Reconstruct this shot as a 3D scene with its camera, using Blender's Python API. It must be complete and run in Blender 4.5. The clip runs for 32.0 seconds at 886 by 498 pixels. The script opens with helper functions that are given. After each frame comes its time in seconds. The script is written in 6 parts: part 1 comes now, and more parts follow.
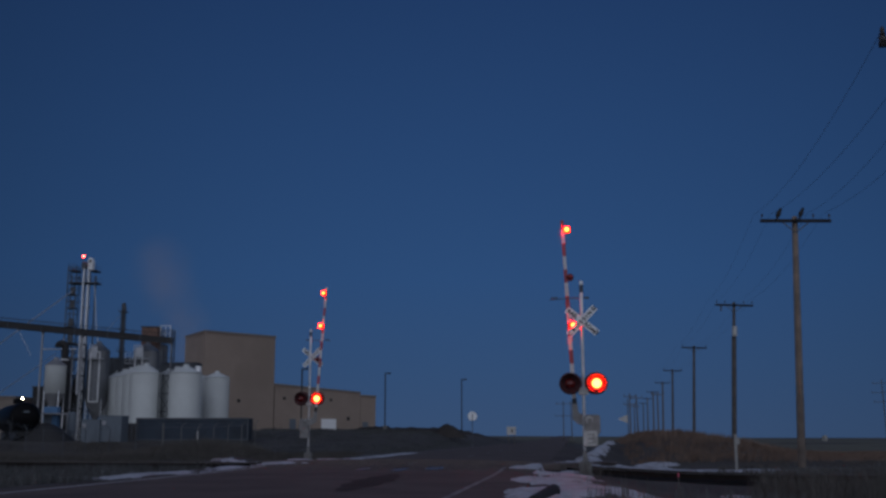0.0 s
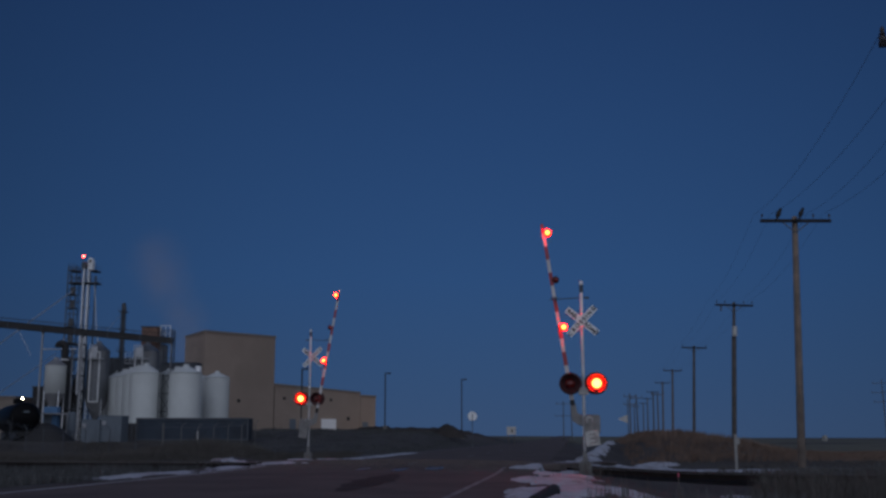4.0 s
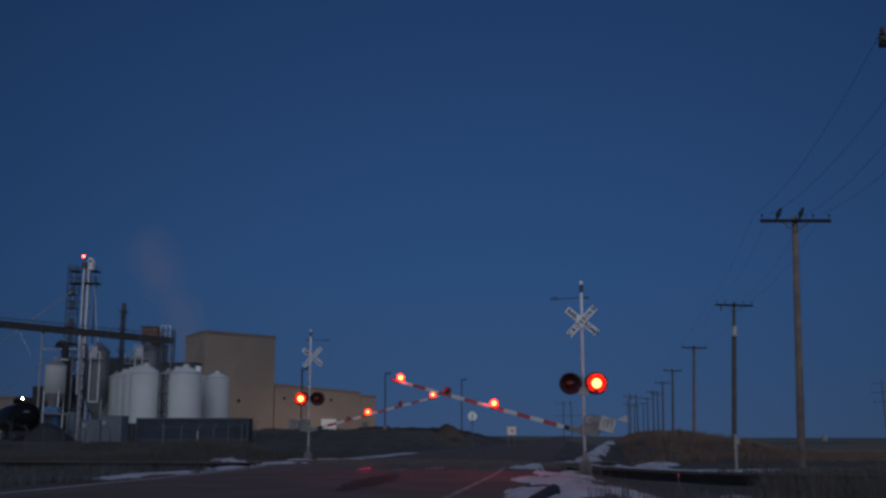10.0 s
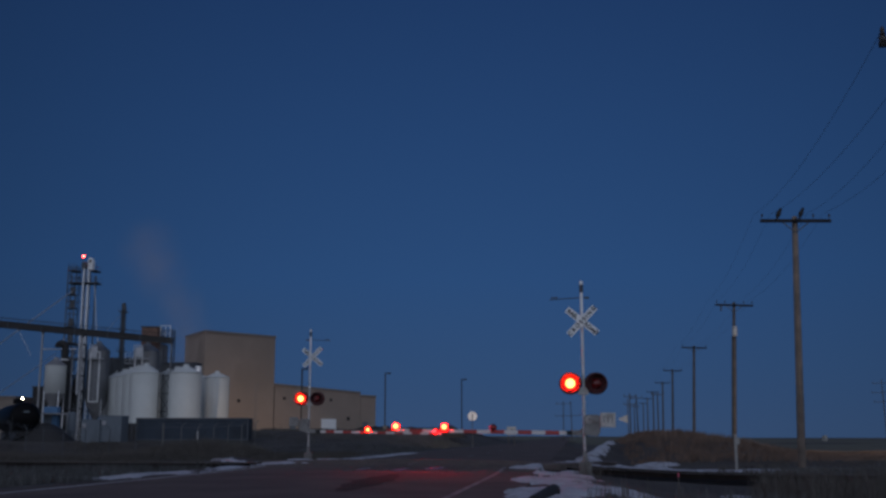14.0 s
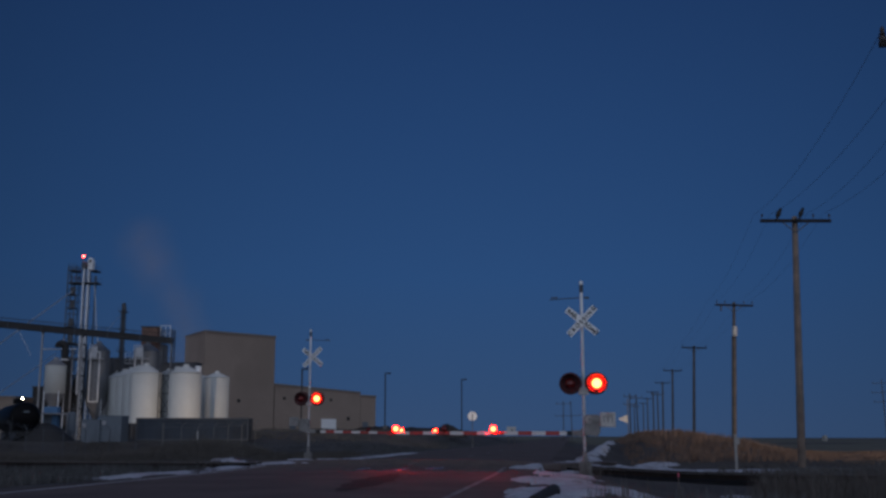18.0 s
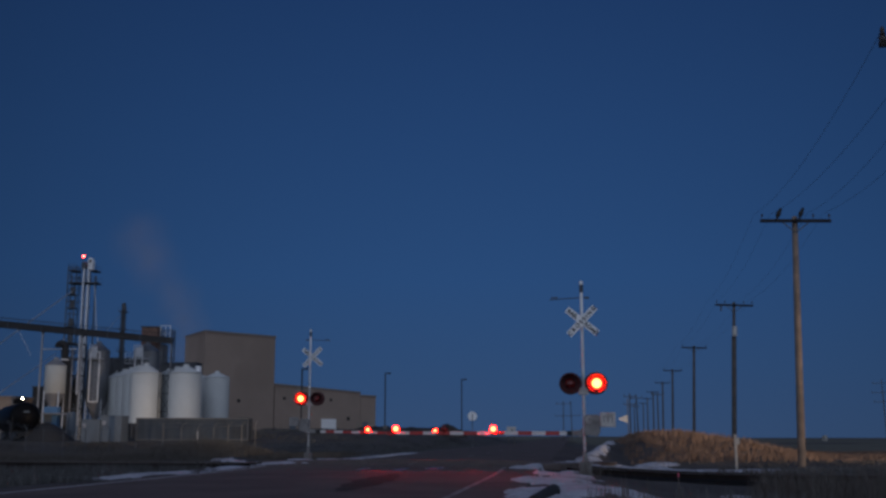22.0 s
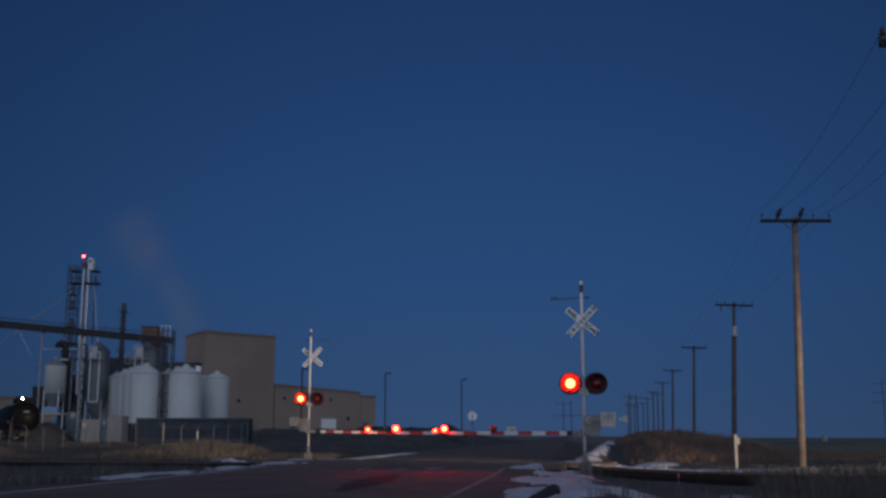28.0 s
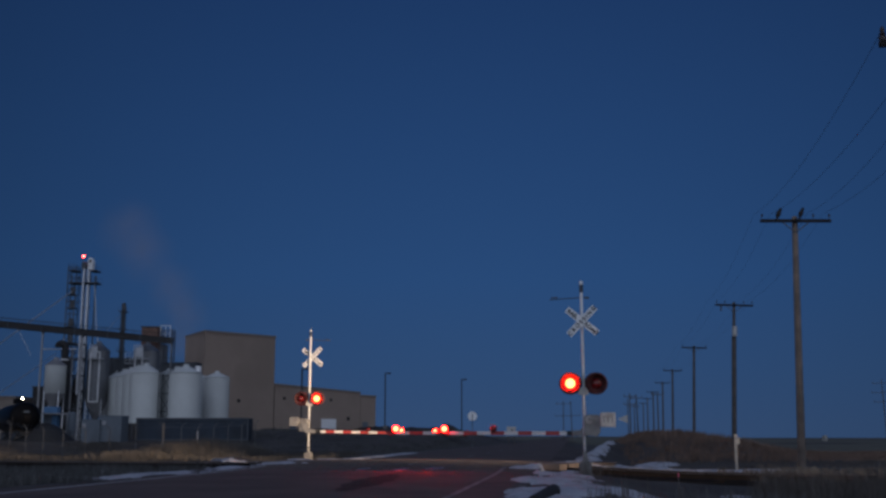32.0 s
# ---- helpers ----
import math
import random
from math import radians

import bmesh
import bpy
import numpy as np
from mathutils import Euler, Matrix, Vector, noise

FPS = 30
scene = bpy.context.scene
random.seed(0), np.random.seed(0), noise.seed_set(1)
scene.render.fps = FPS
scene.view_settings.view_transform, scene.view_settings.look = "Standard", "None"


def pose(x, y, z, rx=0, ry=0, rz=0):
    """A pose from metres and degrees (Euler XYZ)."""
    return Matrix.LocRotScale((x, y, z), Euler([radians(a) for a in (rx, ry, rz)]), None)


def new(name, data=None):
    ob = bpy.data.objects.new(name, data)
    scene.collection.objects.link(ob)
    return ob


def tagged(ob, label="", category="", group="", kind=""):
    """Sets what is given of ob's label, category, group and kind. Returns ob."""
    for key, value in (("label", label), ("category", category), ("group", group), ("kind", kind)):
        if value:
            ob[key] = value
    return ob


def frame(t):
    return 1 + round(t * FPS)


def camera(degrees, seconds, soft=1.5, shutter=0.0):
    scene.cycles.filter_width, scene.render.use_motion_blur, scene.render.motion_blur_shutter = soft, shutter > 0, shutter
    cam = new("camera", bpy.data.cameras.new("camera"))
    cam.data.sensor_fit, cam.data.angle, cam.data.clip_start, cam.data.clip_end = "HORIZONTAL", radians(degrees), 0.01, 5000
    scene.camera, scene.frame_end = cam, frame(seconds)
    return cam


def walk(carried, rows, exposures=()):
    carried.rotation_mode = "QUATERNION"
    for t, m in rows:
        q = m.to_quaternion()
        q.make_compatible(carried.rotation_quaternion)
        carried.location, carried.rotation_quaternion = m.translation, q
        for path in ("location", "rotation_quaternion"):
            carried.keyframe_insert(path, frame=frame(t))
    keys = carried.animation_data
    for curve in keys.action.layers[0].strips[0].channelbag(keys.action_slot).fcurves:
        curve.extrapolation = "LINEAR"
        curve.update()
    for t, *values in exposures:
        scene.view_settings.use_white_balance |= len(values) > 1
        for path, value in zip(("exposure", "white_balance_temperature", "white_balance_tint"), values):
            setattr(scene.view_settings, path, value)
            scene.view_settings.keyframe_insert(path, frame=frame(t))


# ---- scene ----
# The camera stands still on its tripod beside the right-hand shoulder.
cam = camera(46.0, 32.0, soft=2.8)
EYE = pose(0, 0, 1.05, 90 + 10.25, 0, 0)
walk(cam, [(0, EYE), (32, EYE)], exposures=[(0, 0.03, 6650, 10), (13, -0.01, 6450, 10), (32, -0.07, 6250, 10)])

# ---- light: dusk, the glow of the set sun behind the camera ----
world = bpy.data.worlds.new("dusk")
scene.world = world
world.use_nodes = True
wt = world.node_tree
back = wt.nodes["Background"]
back.inputs[1].default_value = 1.0
# clear twilight blue, deepest overhead and faintly mauve along the horizon opposite the set sun
way = wt.nodes.new("ShaderNodeTexCoord")
axes = wt.nodes.new("ShaderNodeSeparateXYZ")
wt.links.new(way.outputs["Generated"], axes.inputs[0])
blue = wt.nodes.new("ShaderNodeValToRGB")
stops = ((0.0, (0.033, 0.068, 0.149)), (0.06, (0.0275, 0.067, 0.159)), (0.15, (0.0215, 0.064, 0.170)), (0.28, (0.0165, 0.051, 0.145)), (0.4, (0.0125, 0.039, 0.118)), (1.0, (0.010, 0.030, 0.090)))
while len(blue.color_ramp.elements) < len(stops):
    blue.color_ramp.elements.new(0.5)
for e, (p, c) in zip(blue.color_ramp.elements, stops):
    e.position, e.color = p, (*c, 1)
wt.links.new(axes.outputs["Z"], blue.inputs[0])
# the afterglow behind the camera, widening upward
west = wt.nodes.new("ShaderNodeMapRange")
west.interpolation_type = "SMOOTHSTEP"
west.inputs["From Min"].default_value, west.inputs["From Max"].default_value = 0.45, -1.0
wt.links.new(axes.outputs["Y"], west.inputs["Value"])
after = wt.nodes.new("ShaderNodeMix")
after.data_type, after.blend_type = "RGBA", "ADD"
wt.links.new(west.outputs[0], after.inputs["Factor"])
# lens vignetting put into the sky: darker to either side of the view
side = wt.nodes.new("ShaderNodeMath")
side.operation = "MULTIPLY"
mid = wt.nodes.new("ShaderNodeMath")
mid.operation = "SUBTRACT"
mid.inputs[1].default_value = 0.05
wt.links.new(axes.outputs["X"], mid.inputs[0])
wt.links.new(mid.outputs[0], side.inputs[0])
wt.links.new(mid.outputs[0], side.inputs[1])
deep = wt.nodes.new("ShaderNodeMapRange")
deep.inputs["From Max"].default_value = 0.4
deep.inputs["To Min"].default_value, deep.inputs["To Max"].default_value = 1.085, 0.46
wt.links.new(side.outputs[0], deep.inputs["Value"])
dim = wt.nodes.new("ShaderNodeVectorMath")
dim.operation = "SCALE"
wt.links.new(blue.outputs[0], dim.inputs[0])
wt.links.new(deep.outputs[0], dim.inputs["Scale"])
wt.links.new(dim.outputs[0], after.inputs["A"])
# strongest along the horizon
low = wt.nodes.new("ShaderNodeMapRange")
low.inputs["From Min"].default_value, low.inputs["From Max"].default_value = 0.0, 0.5
low.inputs["To Min"].default_value, low.inputs["To Max"].default_value = 1.75, 0.75
wt.links.new(axes.outputs["Z"], low.inputs["Value"])
tint = wt.nodes.new("ShaderNodeVectorMath")
tint.operation = "SCALE"
tint.inputs[0].default_value = (0.425, 0.455, 0.525)
wt.links.new(low.outputs[0], tint.inputs["Scale"])
wt.links.new(tint.outputs[0], after.inputs["B"])
wt.links.new(after.outputs["Result"], back.inputs[0])


# ---- materials ----
def mat(name, color, rough=0.8, metal=0.0, var=0.25, scale=4.0, fine=40.0, bump=0.15, dirt=None, dirt_at=0.55, spread=0.0, spec=0.4):
    """Base colour with grain at two scales, optional dirt with a shape of its own, and fine relief."""
    m = bpy.data.materials.new(name)
    m.use_nodes = True
    nt = m.node_tree
    b = nt.nodes["Principled BSDF"]
    b.inputs["Metallic"].default_value = metal
    b.inputs["Specular IOR Level"].default_value = spec
    tc = nt.nodes.new("ShaderNodeTexCoord")
    big, small = nt.nodes.new("ShaderNodeTexNoise"), nt.nodes.new("ShaderNodeTexNoise")
    big.inputs["Scale"].default_value, big.inputs["Detail"].default_value = scale, 5
    small.inputs["Scale"].default_value, small.inputs["Detail"].default_value = fine, 3
    for n in (big, small):
        nt.links.new(tc.outputs["Object"], n.inputs["Vector"])
    add = nt.nodes.new("ShaderNodeMath")
    add.operation = "MULTIPLY_ADD"
    nt.links.new(small.outputs[0], add.inputs[0])
    add.inputs[1].default_value = 0.5
    nt.links.new(big.outputs[0], add.inputs[2])
    last = add.outputs[0]
    if spread:
        info = nt.nodes.new("ShaderNodeObjectInfo")
        more = nt.nodes.new("ShaderNodeMath")
        more.operation = "MULTIPLY_ADD"
        nt.links.new(info.outputs["Random"], more.inputs[0])
        more.inputs[1].default_value = spread
        nt.links.new(last, more.inputs[2])
        last = more.outputs[0]
    ramp = nt.nodes.new("ShaderNodeValToRGB")
    lo, hi = [c * (1 - var) for c in color], [min(1, c * (1 + var)) for c in color]
    ramp.color_ramp.elements[0].position, ramp.color_ramp.elements[0].color = 0.45, (*lo, 1)
    ramp.color_ramp.elements[1].position, ramp.color_ramp.elements[1].color = 1.05 if not spread else 1.0, (*hi, 1)
    nt.links.new(last, ramp.inputs[0])
    out = ramp.outputs[0]
    if dirt:
        d = nt.nodes.new("ShaderNodeTexNoise")
        d.inputs["Scale"].default_value, d.inputs["Detail"].default_value = scale * 0.6, 8
        nt.links.new(tc.outputs["Object"], d.inputs["Vector"])
        edge = nt.nodes.new("ShaderNodeMapRange")
        edge.inputs["From Min"].default_value, edge.inputs["From Max"].default_value = dirt_at, dirt_at + 0.12
        nt.links.new(d.outputs[0], edge.inputs["Value"])
        mix = nt.nodes.new("ShaderNodeMix")
        mix.data_type = "RGBA"
        nt.links.new(edge.outputs[0], mix.inputs["Factor"])
        nt.links.new(out, mix.inputs["A"])
        mix.inputs["B"].default_value = (*dirt, 1)
        out = mix.outputs["Result"]
    nt.links.new(out, b.inputs["Base Color"])
    rr = nt.nodes.new("ShaderNodeMapRange")
    rr.inputs["To Min"].default_value, rr.inputs["To Max"].default_value = max(0.02, rough - 0.12), min(1, rough + 0.12)
    nt.links.new(big.outputs[0], rr.inputs["Value"])
    nt.links.new(rr.outputs[0], b.inputs["Roughness"])
    if bump:
        bp = nt.nodes.new("ShaderNodeBump")
        bp.inputs["Strength"].default_value, bp.inputs["Distance"].default_value = bump, 0.02
        nt.links.new(small.outputs[0], bp.inputs["Height"])
        nt.links.new(bp.outputs[0], b.inputs["Normal"])
    return m


def glow(name, color, strength, front=False):
    m = bpy.data.materials.new(name)
    m.use_nodes = True
    b = m.node_tree.nodes["Principled BSDF"]
    b.inputs["Base Color"].default_value = (*[c * 0.5 for c in color], 1)
    b.inputs["Emission Color"].default_value = (*color, 1)
    b.inputs["Emission Strength"].default_value = strength
    b.inputs["Roughness"].default_value = 0.3
    if front:
        m.cycles.emission_sampling = "FRONT"
    return m


def lens_glow(name, r, core, rim, strength, edge=0.3):
    """A lit lens of radius r that is hottest where it faces local -y."""
    m = glow(name, rim, strength)
    nt = m.node_tree
    tc, xyz = nt.nodes.new("ShaderNodeTexCoord"), nt.nodes.new("ShaderNodeSeparateXYZ")
    nt.links.new(tc.outputs["Object"], xyz.inputs[0])
    hot = nt.nodes.new("ShaderNodeMapRange")
    hot.inputs["From Min"].default_value, hot.inputs["From Max"].default_value = -edge * r, -(edge + 0.4) * r
    nt.links.new(xyz.outputs["Y"], hot.inputs["Value"])
    mix = nt.nodes.new("ShaderNodeMix")
    mix.data_type = "RGBA"
    nt.links.new(hot.outputs[0], mix.inputs["Factor"])
    mix.inputs["A"].default_value, mix.inputs["B"].default_value = (*rim, 1), (*core, 1)
    nt.links.new(mix.outputs["Result"], nt.nodes["Principled BSDF"].inputs["Emission Color"])
    return m


M = {}
M["asphalt"] = mat("asphalt", (0.112, 0.09, 0.086), 0.88, var=0.35, scale=0.5, fine=60, bump=0.5, dirt=(0.134, 0.108, 0.103), dirt_at=0.52, spec=0.15)
M["patch"] = mat("asphalt_patch", (0.064, 0.053, 0.051), 0.9, var=0.3, scale=2, fine=60, bump=0.4, spec=0.08)
M["paint"] = mat("road_paint", (0.22, 0.21, 0.205), 0.7, var=0.4, scale=3, fine=30, dirt=(0.07, 0.07, 0.07), dirt_at=0.5)
M["soil"] = mat("soil", (0.064, 0.056, 0.053), 0.95, var=0.5, scale=0.35, fine=9, bump=1.0, dirt=(0.08, 0.072, 0.067), dirt_at=0.5)
M["snow"] = mat("snow", (0.42, 0.43, 0.48), 0.7, var=0.3, scale=1.2, fine=12, bump=0.6, dirt=(0.22, 0.2, 0.2), dirt_at=0.54)
M["ballast"] = mat("ballast", (0.017, 0.016, 0.016), 0.95, var=0.5, scale=2, fine=16, bump=1.0, spec=0.05)
M["rail"] = mat("rail_steel", (0.022, 0.018, 0.017), 0.9, 0.0, var=0.3, scale=3, fine=30, spec=0.04)
M["railtop"] = mat("rail_head", (0.3, 0.27, 0.25), 0.5, 1.0, var=0.15, scale=3, fine=30, bump=0.05)
M["tie"] = mat("tie_wood", (0.018, 0.015, 0.013), 0.9, var=0.4, scale=4, fine=30, bump=0.5, spread=0.3, spec=0.05)
M["wet"] = mat("wet_asphalt", (0.06, 0.05, 0.05), 0.3, var=0.3, scale=3, fine=9, bump=0.5, spec=0.9)
# panels and road grit carry red in their colour for lamp light that misses them
M["panel"] = mat("crossing_panel", (0.135, 0.111, 0.106), 0.85, var=0.3, scale=2, fine=25, dirt=(0.11, 0.095, 0.088), spec=0.15)
M["galv"] = mat("galvanised_steel", (0.55, 0.56, 0.58), 0.45, 0.55, var=0.15, scale=3, fine=25, bump=0.08)
M["silver"] = mat("aluminium_paint", (0.86, 0.86, 0.85), 0.4, 0.12, var=0.15, scale=4, fine=25, bump=0.08, dirt=(0.3, 0.28, 0.25), dirt_at=0.66)
M["cast"] = mat("weathered_casting", (0.21, 0.205, 0.2), 0.6, 0.3, var=0.3, scale=6, fine=40)
M["sign"] = mat("sign_white", (0.88, 0.88, 0.87), 0.5, var=0.1, scale=4, fine=20, bump=0.03, dirt=(0.6, 0.58, 0.55), dirt_at=0.64)
M["black"] = mat("flat_black", (0.014, 0.014, 0.015), 0.6, var=0.3, scale=5, fine=30)
# black disc with the lamps' red glare put into its colour
M["backing"] = mat("faded_black", (0.055, 0.01, 0.014), 0.6, var=0.2, scale=5, fine=30)
# hood colour carries red so its inside reads as a halo ring
M["hood"] = mat("sooty_hood", (0.07, 0.02, 0.022), 0.7, var=0.2, scale=5, fine=30)
M["edge"] = mat("fresh_edge_paint", (0.5, 0.51, 0.53), 0.7, var=0.25, scale=2, fine=30, dirt=(0.24, 0.24, 0.25), dirt_at=0.58)
M["shoulder"] = mat("gravel_shoulder", (0.108, 0.09, 0.086), 0.95, var=0.4, scale=0.6, fine=14, bump=0.8, dirt=(0.06, 0.05, 0.046), dirt_at=0.5, spec=0.1)
M["grit"] = mat("road_grit", (0.125, 0.102, 0.097), 0.95, var=0.4, scale=3, fine=14, bump=0.2, spec=0.05)
M["red"] = mat("arm_red", (0.33, 0.04, 0.036), 0.5, var=0.2, scale=5, fine=30, bump=0.05)
M["white"] = mat("arm_white", (0.58, 0.56, 0.55), 0.5, var=0.12, scale=5, fine=30, bump=0.05, dirt=(0.45, 0.42, 0.4), dirt_at=0.62)
M["conc"] = mat("concrete", (0.16, 0.155, 0.15), 0.9, var=0.25, scale=3, fine=30, bump=0.4, dirt=(0.11, 0.105, 0.1))
M["wood"] = mat("pole_wood", (0.215, 0.166, 0.134), 0.85, var=0.45, scale=2, fine=24, bump=0.5, dirt=(0.15, 0.124, 0.1), dirt_at=0.5)
M["wooddark"] = mat("dark_pole_wood", (0.088, 0.078, 0.072), 0.9, var=0.4, scale=2, fine=24, bump=0.5)
M["woodlow"] = mat("pole_butt_wood", (0.14, 0.113, 0.096), 0.9, var=0.4, scale=2, fine=24, bump=0.5)
M["marker"] = mat("marker_paint", (0.28, 0.275, 0.26), 0.7, var=0.2, scale=4, fine=20, dirt=(0.28, 0.27, 0.24))
M["armwood"] = mat("weathered_crossarm", (0.034, 0.031, 0.03), 0.9, var=0.4, scale=3, fine=24, bump=0.4, spec=0.1)
M["porcelain"] = mat("porcelain", (0.05, 0.04, 0.038), 0.25, var=0.2)
M["wire"] = mat("wire", (0.05, 0.05, 0.055), 0.6, 0.5, var=0.2)
M["bird"] = mat("dark_feathers", (0.02, 0.02, 0.022), 0.7, var=0.4, scale=12, fine=60)
M["silo"] = mat("silo_white", (0.6, 0.62, 0.605), 0.5, var=0.08, scale=0.4, fine=6, bump=0.03, dirt=(0.47, 0.485, 0.47), dirt_at=0.56)
M["tan"] = mat("tan_wall", (0.335, 0.262, 0.213), 0.9, var=0.14, scale=0.15, fine=5, bump=0.1, dirt=(0.29, 0.228, 0.185), dirt_at=0.55)
M["trim"] = mat("wall_cap", (0.22, 0.18, 0.15), 0.7, var=0.15)
M["darkwall"] = mat("dark_blue_grey_steel", (0.042, 0.055, 0.074), 0.75, 0.05, var=0.25, scale=0.5, fine=8, dirt=(0.036, 0.044, 0.056), spec=0.2)
M["fence"] = mat("weathered_fence_steel", (0.135, 0.132, 0.128), 0.6, 0.3, var=0.25, scale=2, fine=20)
M["plate"] = mat("faded_plate", (0.46, 0.45, 0.43), 0.6, var=0.2, scale=4, fine=20, dirt=(0.3, 0.29, 0.27))
M["gallery"] = mat("dark_gallery_steel", (0.03, 0.029, 0.03), 0.7, 0.1, var=0.3, scale=1, fine=10)
M["steel"] = mat("dull_steel", (0.3, 0.3, 0.31), 0.55, 0.5, var=0.25, scale=1, fine=10)
M["darksteel"] = mat("dark_steel", (0.078, 0.086, 0.098), 0.6, 0.3, var=0.3, scale=1, fine=10)
M["corr"] = mat("corrugated_steel", (0.17, 0.178, 0.19), 0.45, 0.5, var=0.2, scale=0.8, fine=9, dirt=(0.13, 0.13, 0.13))
M["rust"] = mat("rusty_panel", (0.2, 0.118, 0.09), 0.8, var=0.3, scale=1, fine=8)
M["tank"] = mat("tank_black", (0.006, 0.006, 0.007), 0.4, var=0.3, scale=0.6, fine=8, spec=0.06)
M["bluebox"] = mat("blue_paint", (0.09, 0.2, 0.36), 0.6, var=0.2, scale=1)
M["boxwhite"] = mat("pale_panel", (0.125, 0.15, 0.178), 0.6, var=0.14, scale=0.8, fine=8, dirt=(0.105, 0.125, 0.145))
M["grass"] = mat("dry_grass", (0.175, 0.119, 0.091), 0.9, var=0.4, scale=0.8, fine=5, bump=0)
M["grassdark"] = mat("dead_weeds", (0.094, 0.085, 0.077), 0.9, var=0.4, scale=0.8, fine=5, bump=0)
# darker grass copy that makes up for too much headlight on the left field
M["dull"] = mat("dull_grass", (0.07, 0.064, 0.058), 0.9, var=0.4, scale=0.8, fine=5, bump=0)
M["frost"] = mat("frosted_weeds", (0.115, 0.116, 0.118), 0.9, var=0.4, scale=0.8, fine=5, bump=0)
M["frostdark"] = mat("damp_weeds", (0.07, 0.073, 0.074), 0.9, var=0.4, scale=0.8, fine=5, bump=0)
M["stubble"] = mat("stubble", (0.125, 0.117, 0.082), 0.95, var=0.25, scale=0.05, fine=1.5, bump=0.5)
M["berm"] = mat("far_brush", (0.035, 0.03, 0.028), 0.95, var=0.5, scale=0.4, fine=3, bump=1)
M["pink"] = mat("pink_flag", (0.55, 0.1, 0.16), 0.7, var=0.1)
M["glass"] = mat("dark_glass", (0.02, 0.025, 0.03), 0.08, var=0.1, bump=0)
M["loco"] = mat("engine_paint", (0.3, 0.12, 0.03), 0.4, var=0.15, scale=1, fine=8)
M["redlens"] = mat("red_glass_unlit", (0.11, 0.008, 0.008), 0.15, var=0.3, scale=20, bump=0.1, spec=0.6)
M["lamp_lit"] = lens_glow("lit_red_lens", 0.158, (1.0, 0.05, 0.011), (1.0, 0.006, 0.002), 50, 0.38)
M["arm_lit"] = lens_glow("lit_arm_lens", 0.095, (1.0, 0.011, 0.0024), (1.0, 0.0016, 0.0006), 200, 0.54)
M["beacon"] = glow("lit_beacon", (1.0, 0.03, 0.022), 70)
M["panelit"] = glow("lit_door_pane", (0.8, 0.85, 0.9), 0.35)
M["yard"] = glow("lit_yard_lamp", (1.0, 0.83, 0.6), 30)
M["head"] = glow("lit_headlight", (1.0, 0.7, 0.44), 43000000, front=True)


# ---- shapes ----
def part(name, bm, material, parent=None, label="", m=None, smooth=False):
    """Links a bmesh as one mesh object under a thing or a part."""
    me = bpy.data.meshes.new(name)
    if smooth:
        for f in bm.faces:
            f.smooth = len(f.verts) == 4
    bm.to_mesh(me)
    bm.free()
    for k in material if isinstance(material, (list, tuple)) else [material]:
        me.materials.append(M[k])
    ob = new(name, me)
    if parent:
        ob.parent = parent
    if m:
        ob.matrix_basis = m
    if label:
        ob["label"] = label
    return ob


def thing(name, m, label, category, group="", kind=""):
    ob = new(name)
    ob.empty_display_size = 0.2
    ob.matrix_basis = m
    return tagged(ob, label, category, group, kind)


def again(ob, parent, m):
    """Another part on the same mesh."""
    o = new(ob.name.split(".")[0], ob.data)
    o.parent = parent
    o.matrix_basis = m
    return o


def box(bm, c, s, bevel=0.0, m=None, mi=0):
    """A box of size s round c, its edges bevelled."""
    r = bmesh.ops.create_cube(bm, size=1, matrix=Matrix.Translation(c) @ Matrix.Diagonal((*s, 1)))
    vs = r["verts"]
    fs = list({f for v in vs for f in v.link_faces})
    for f in fs:
        f.material_index = mi
    if bevel:
        es = list({e for v in vs for e in v.link_edges})
        rb = bmesh.ops.bevel(bm, geom=es, offset=bevel, segments=1, affect="EDGES")
        vs = list({v for f in rb["faces"] for v in f.verts} | {v for v in vs if v.is_valid})
        for f in rb["faces"]:
            f.material_index = mi
    if m:
        bmesh.ops.transform(bm, matrix=m, verts=vs)
    return bm


def rod(bm, a, b, r0, r1=None, n=10, mi=0):
    """A round bar from a to b, tapering from r0 to r1."""
    a, b = Vector(a), Vector(b)
    d = b - a
    m = Matrix.Translation((a + b) / 2) @ d.to_track_quat("Z", "Y").to_matrix().to_4x4()
    r = bmesh.ops.create_cone(bm, cap_ends=True, segments=n, radius1=r0, radius2=r0 if r1 is None else r1, depth=d.length, matrix=m)
    for f in {f for v in r["verts"] for f in v.link_faces}:
        f.material_index = mi
    return bm


def beam(bm, a, b, w, h, mi=0):
    """A square bar from a to b."""
    a, b = Vector(a), Vector(b)
    d = b - a
    m = Matrix.Translation((a + b) / 2) @ d.to_track_quat("X", "Z").to_matrix().to_4x4() @ Matrix.Diagonal((d.length, w, h, 1))
    r = bmesh.ops.create_cube(bm, size=1, matrix=m)
    for f in {f for v in r["verts"] for f in v.link_faces}:
        f.material_index = mi
    return bm


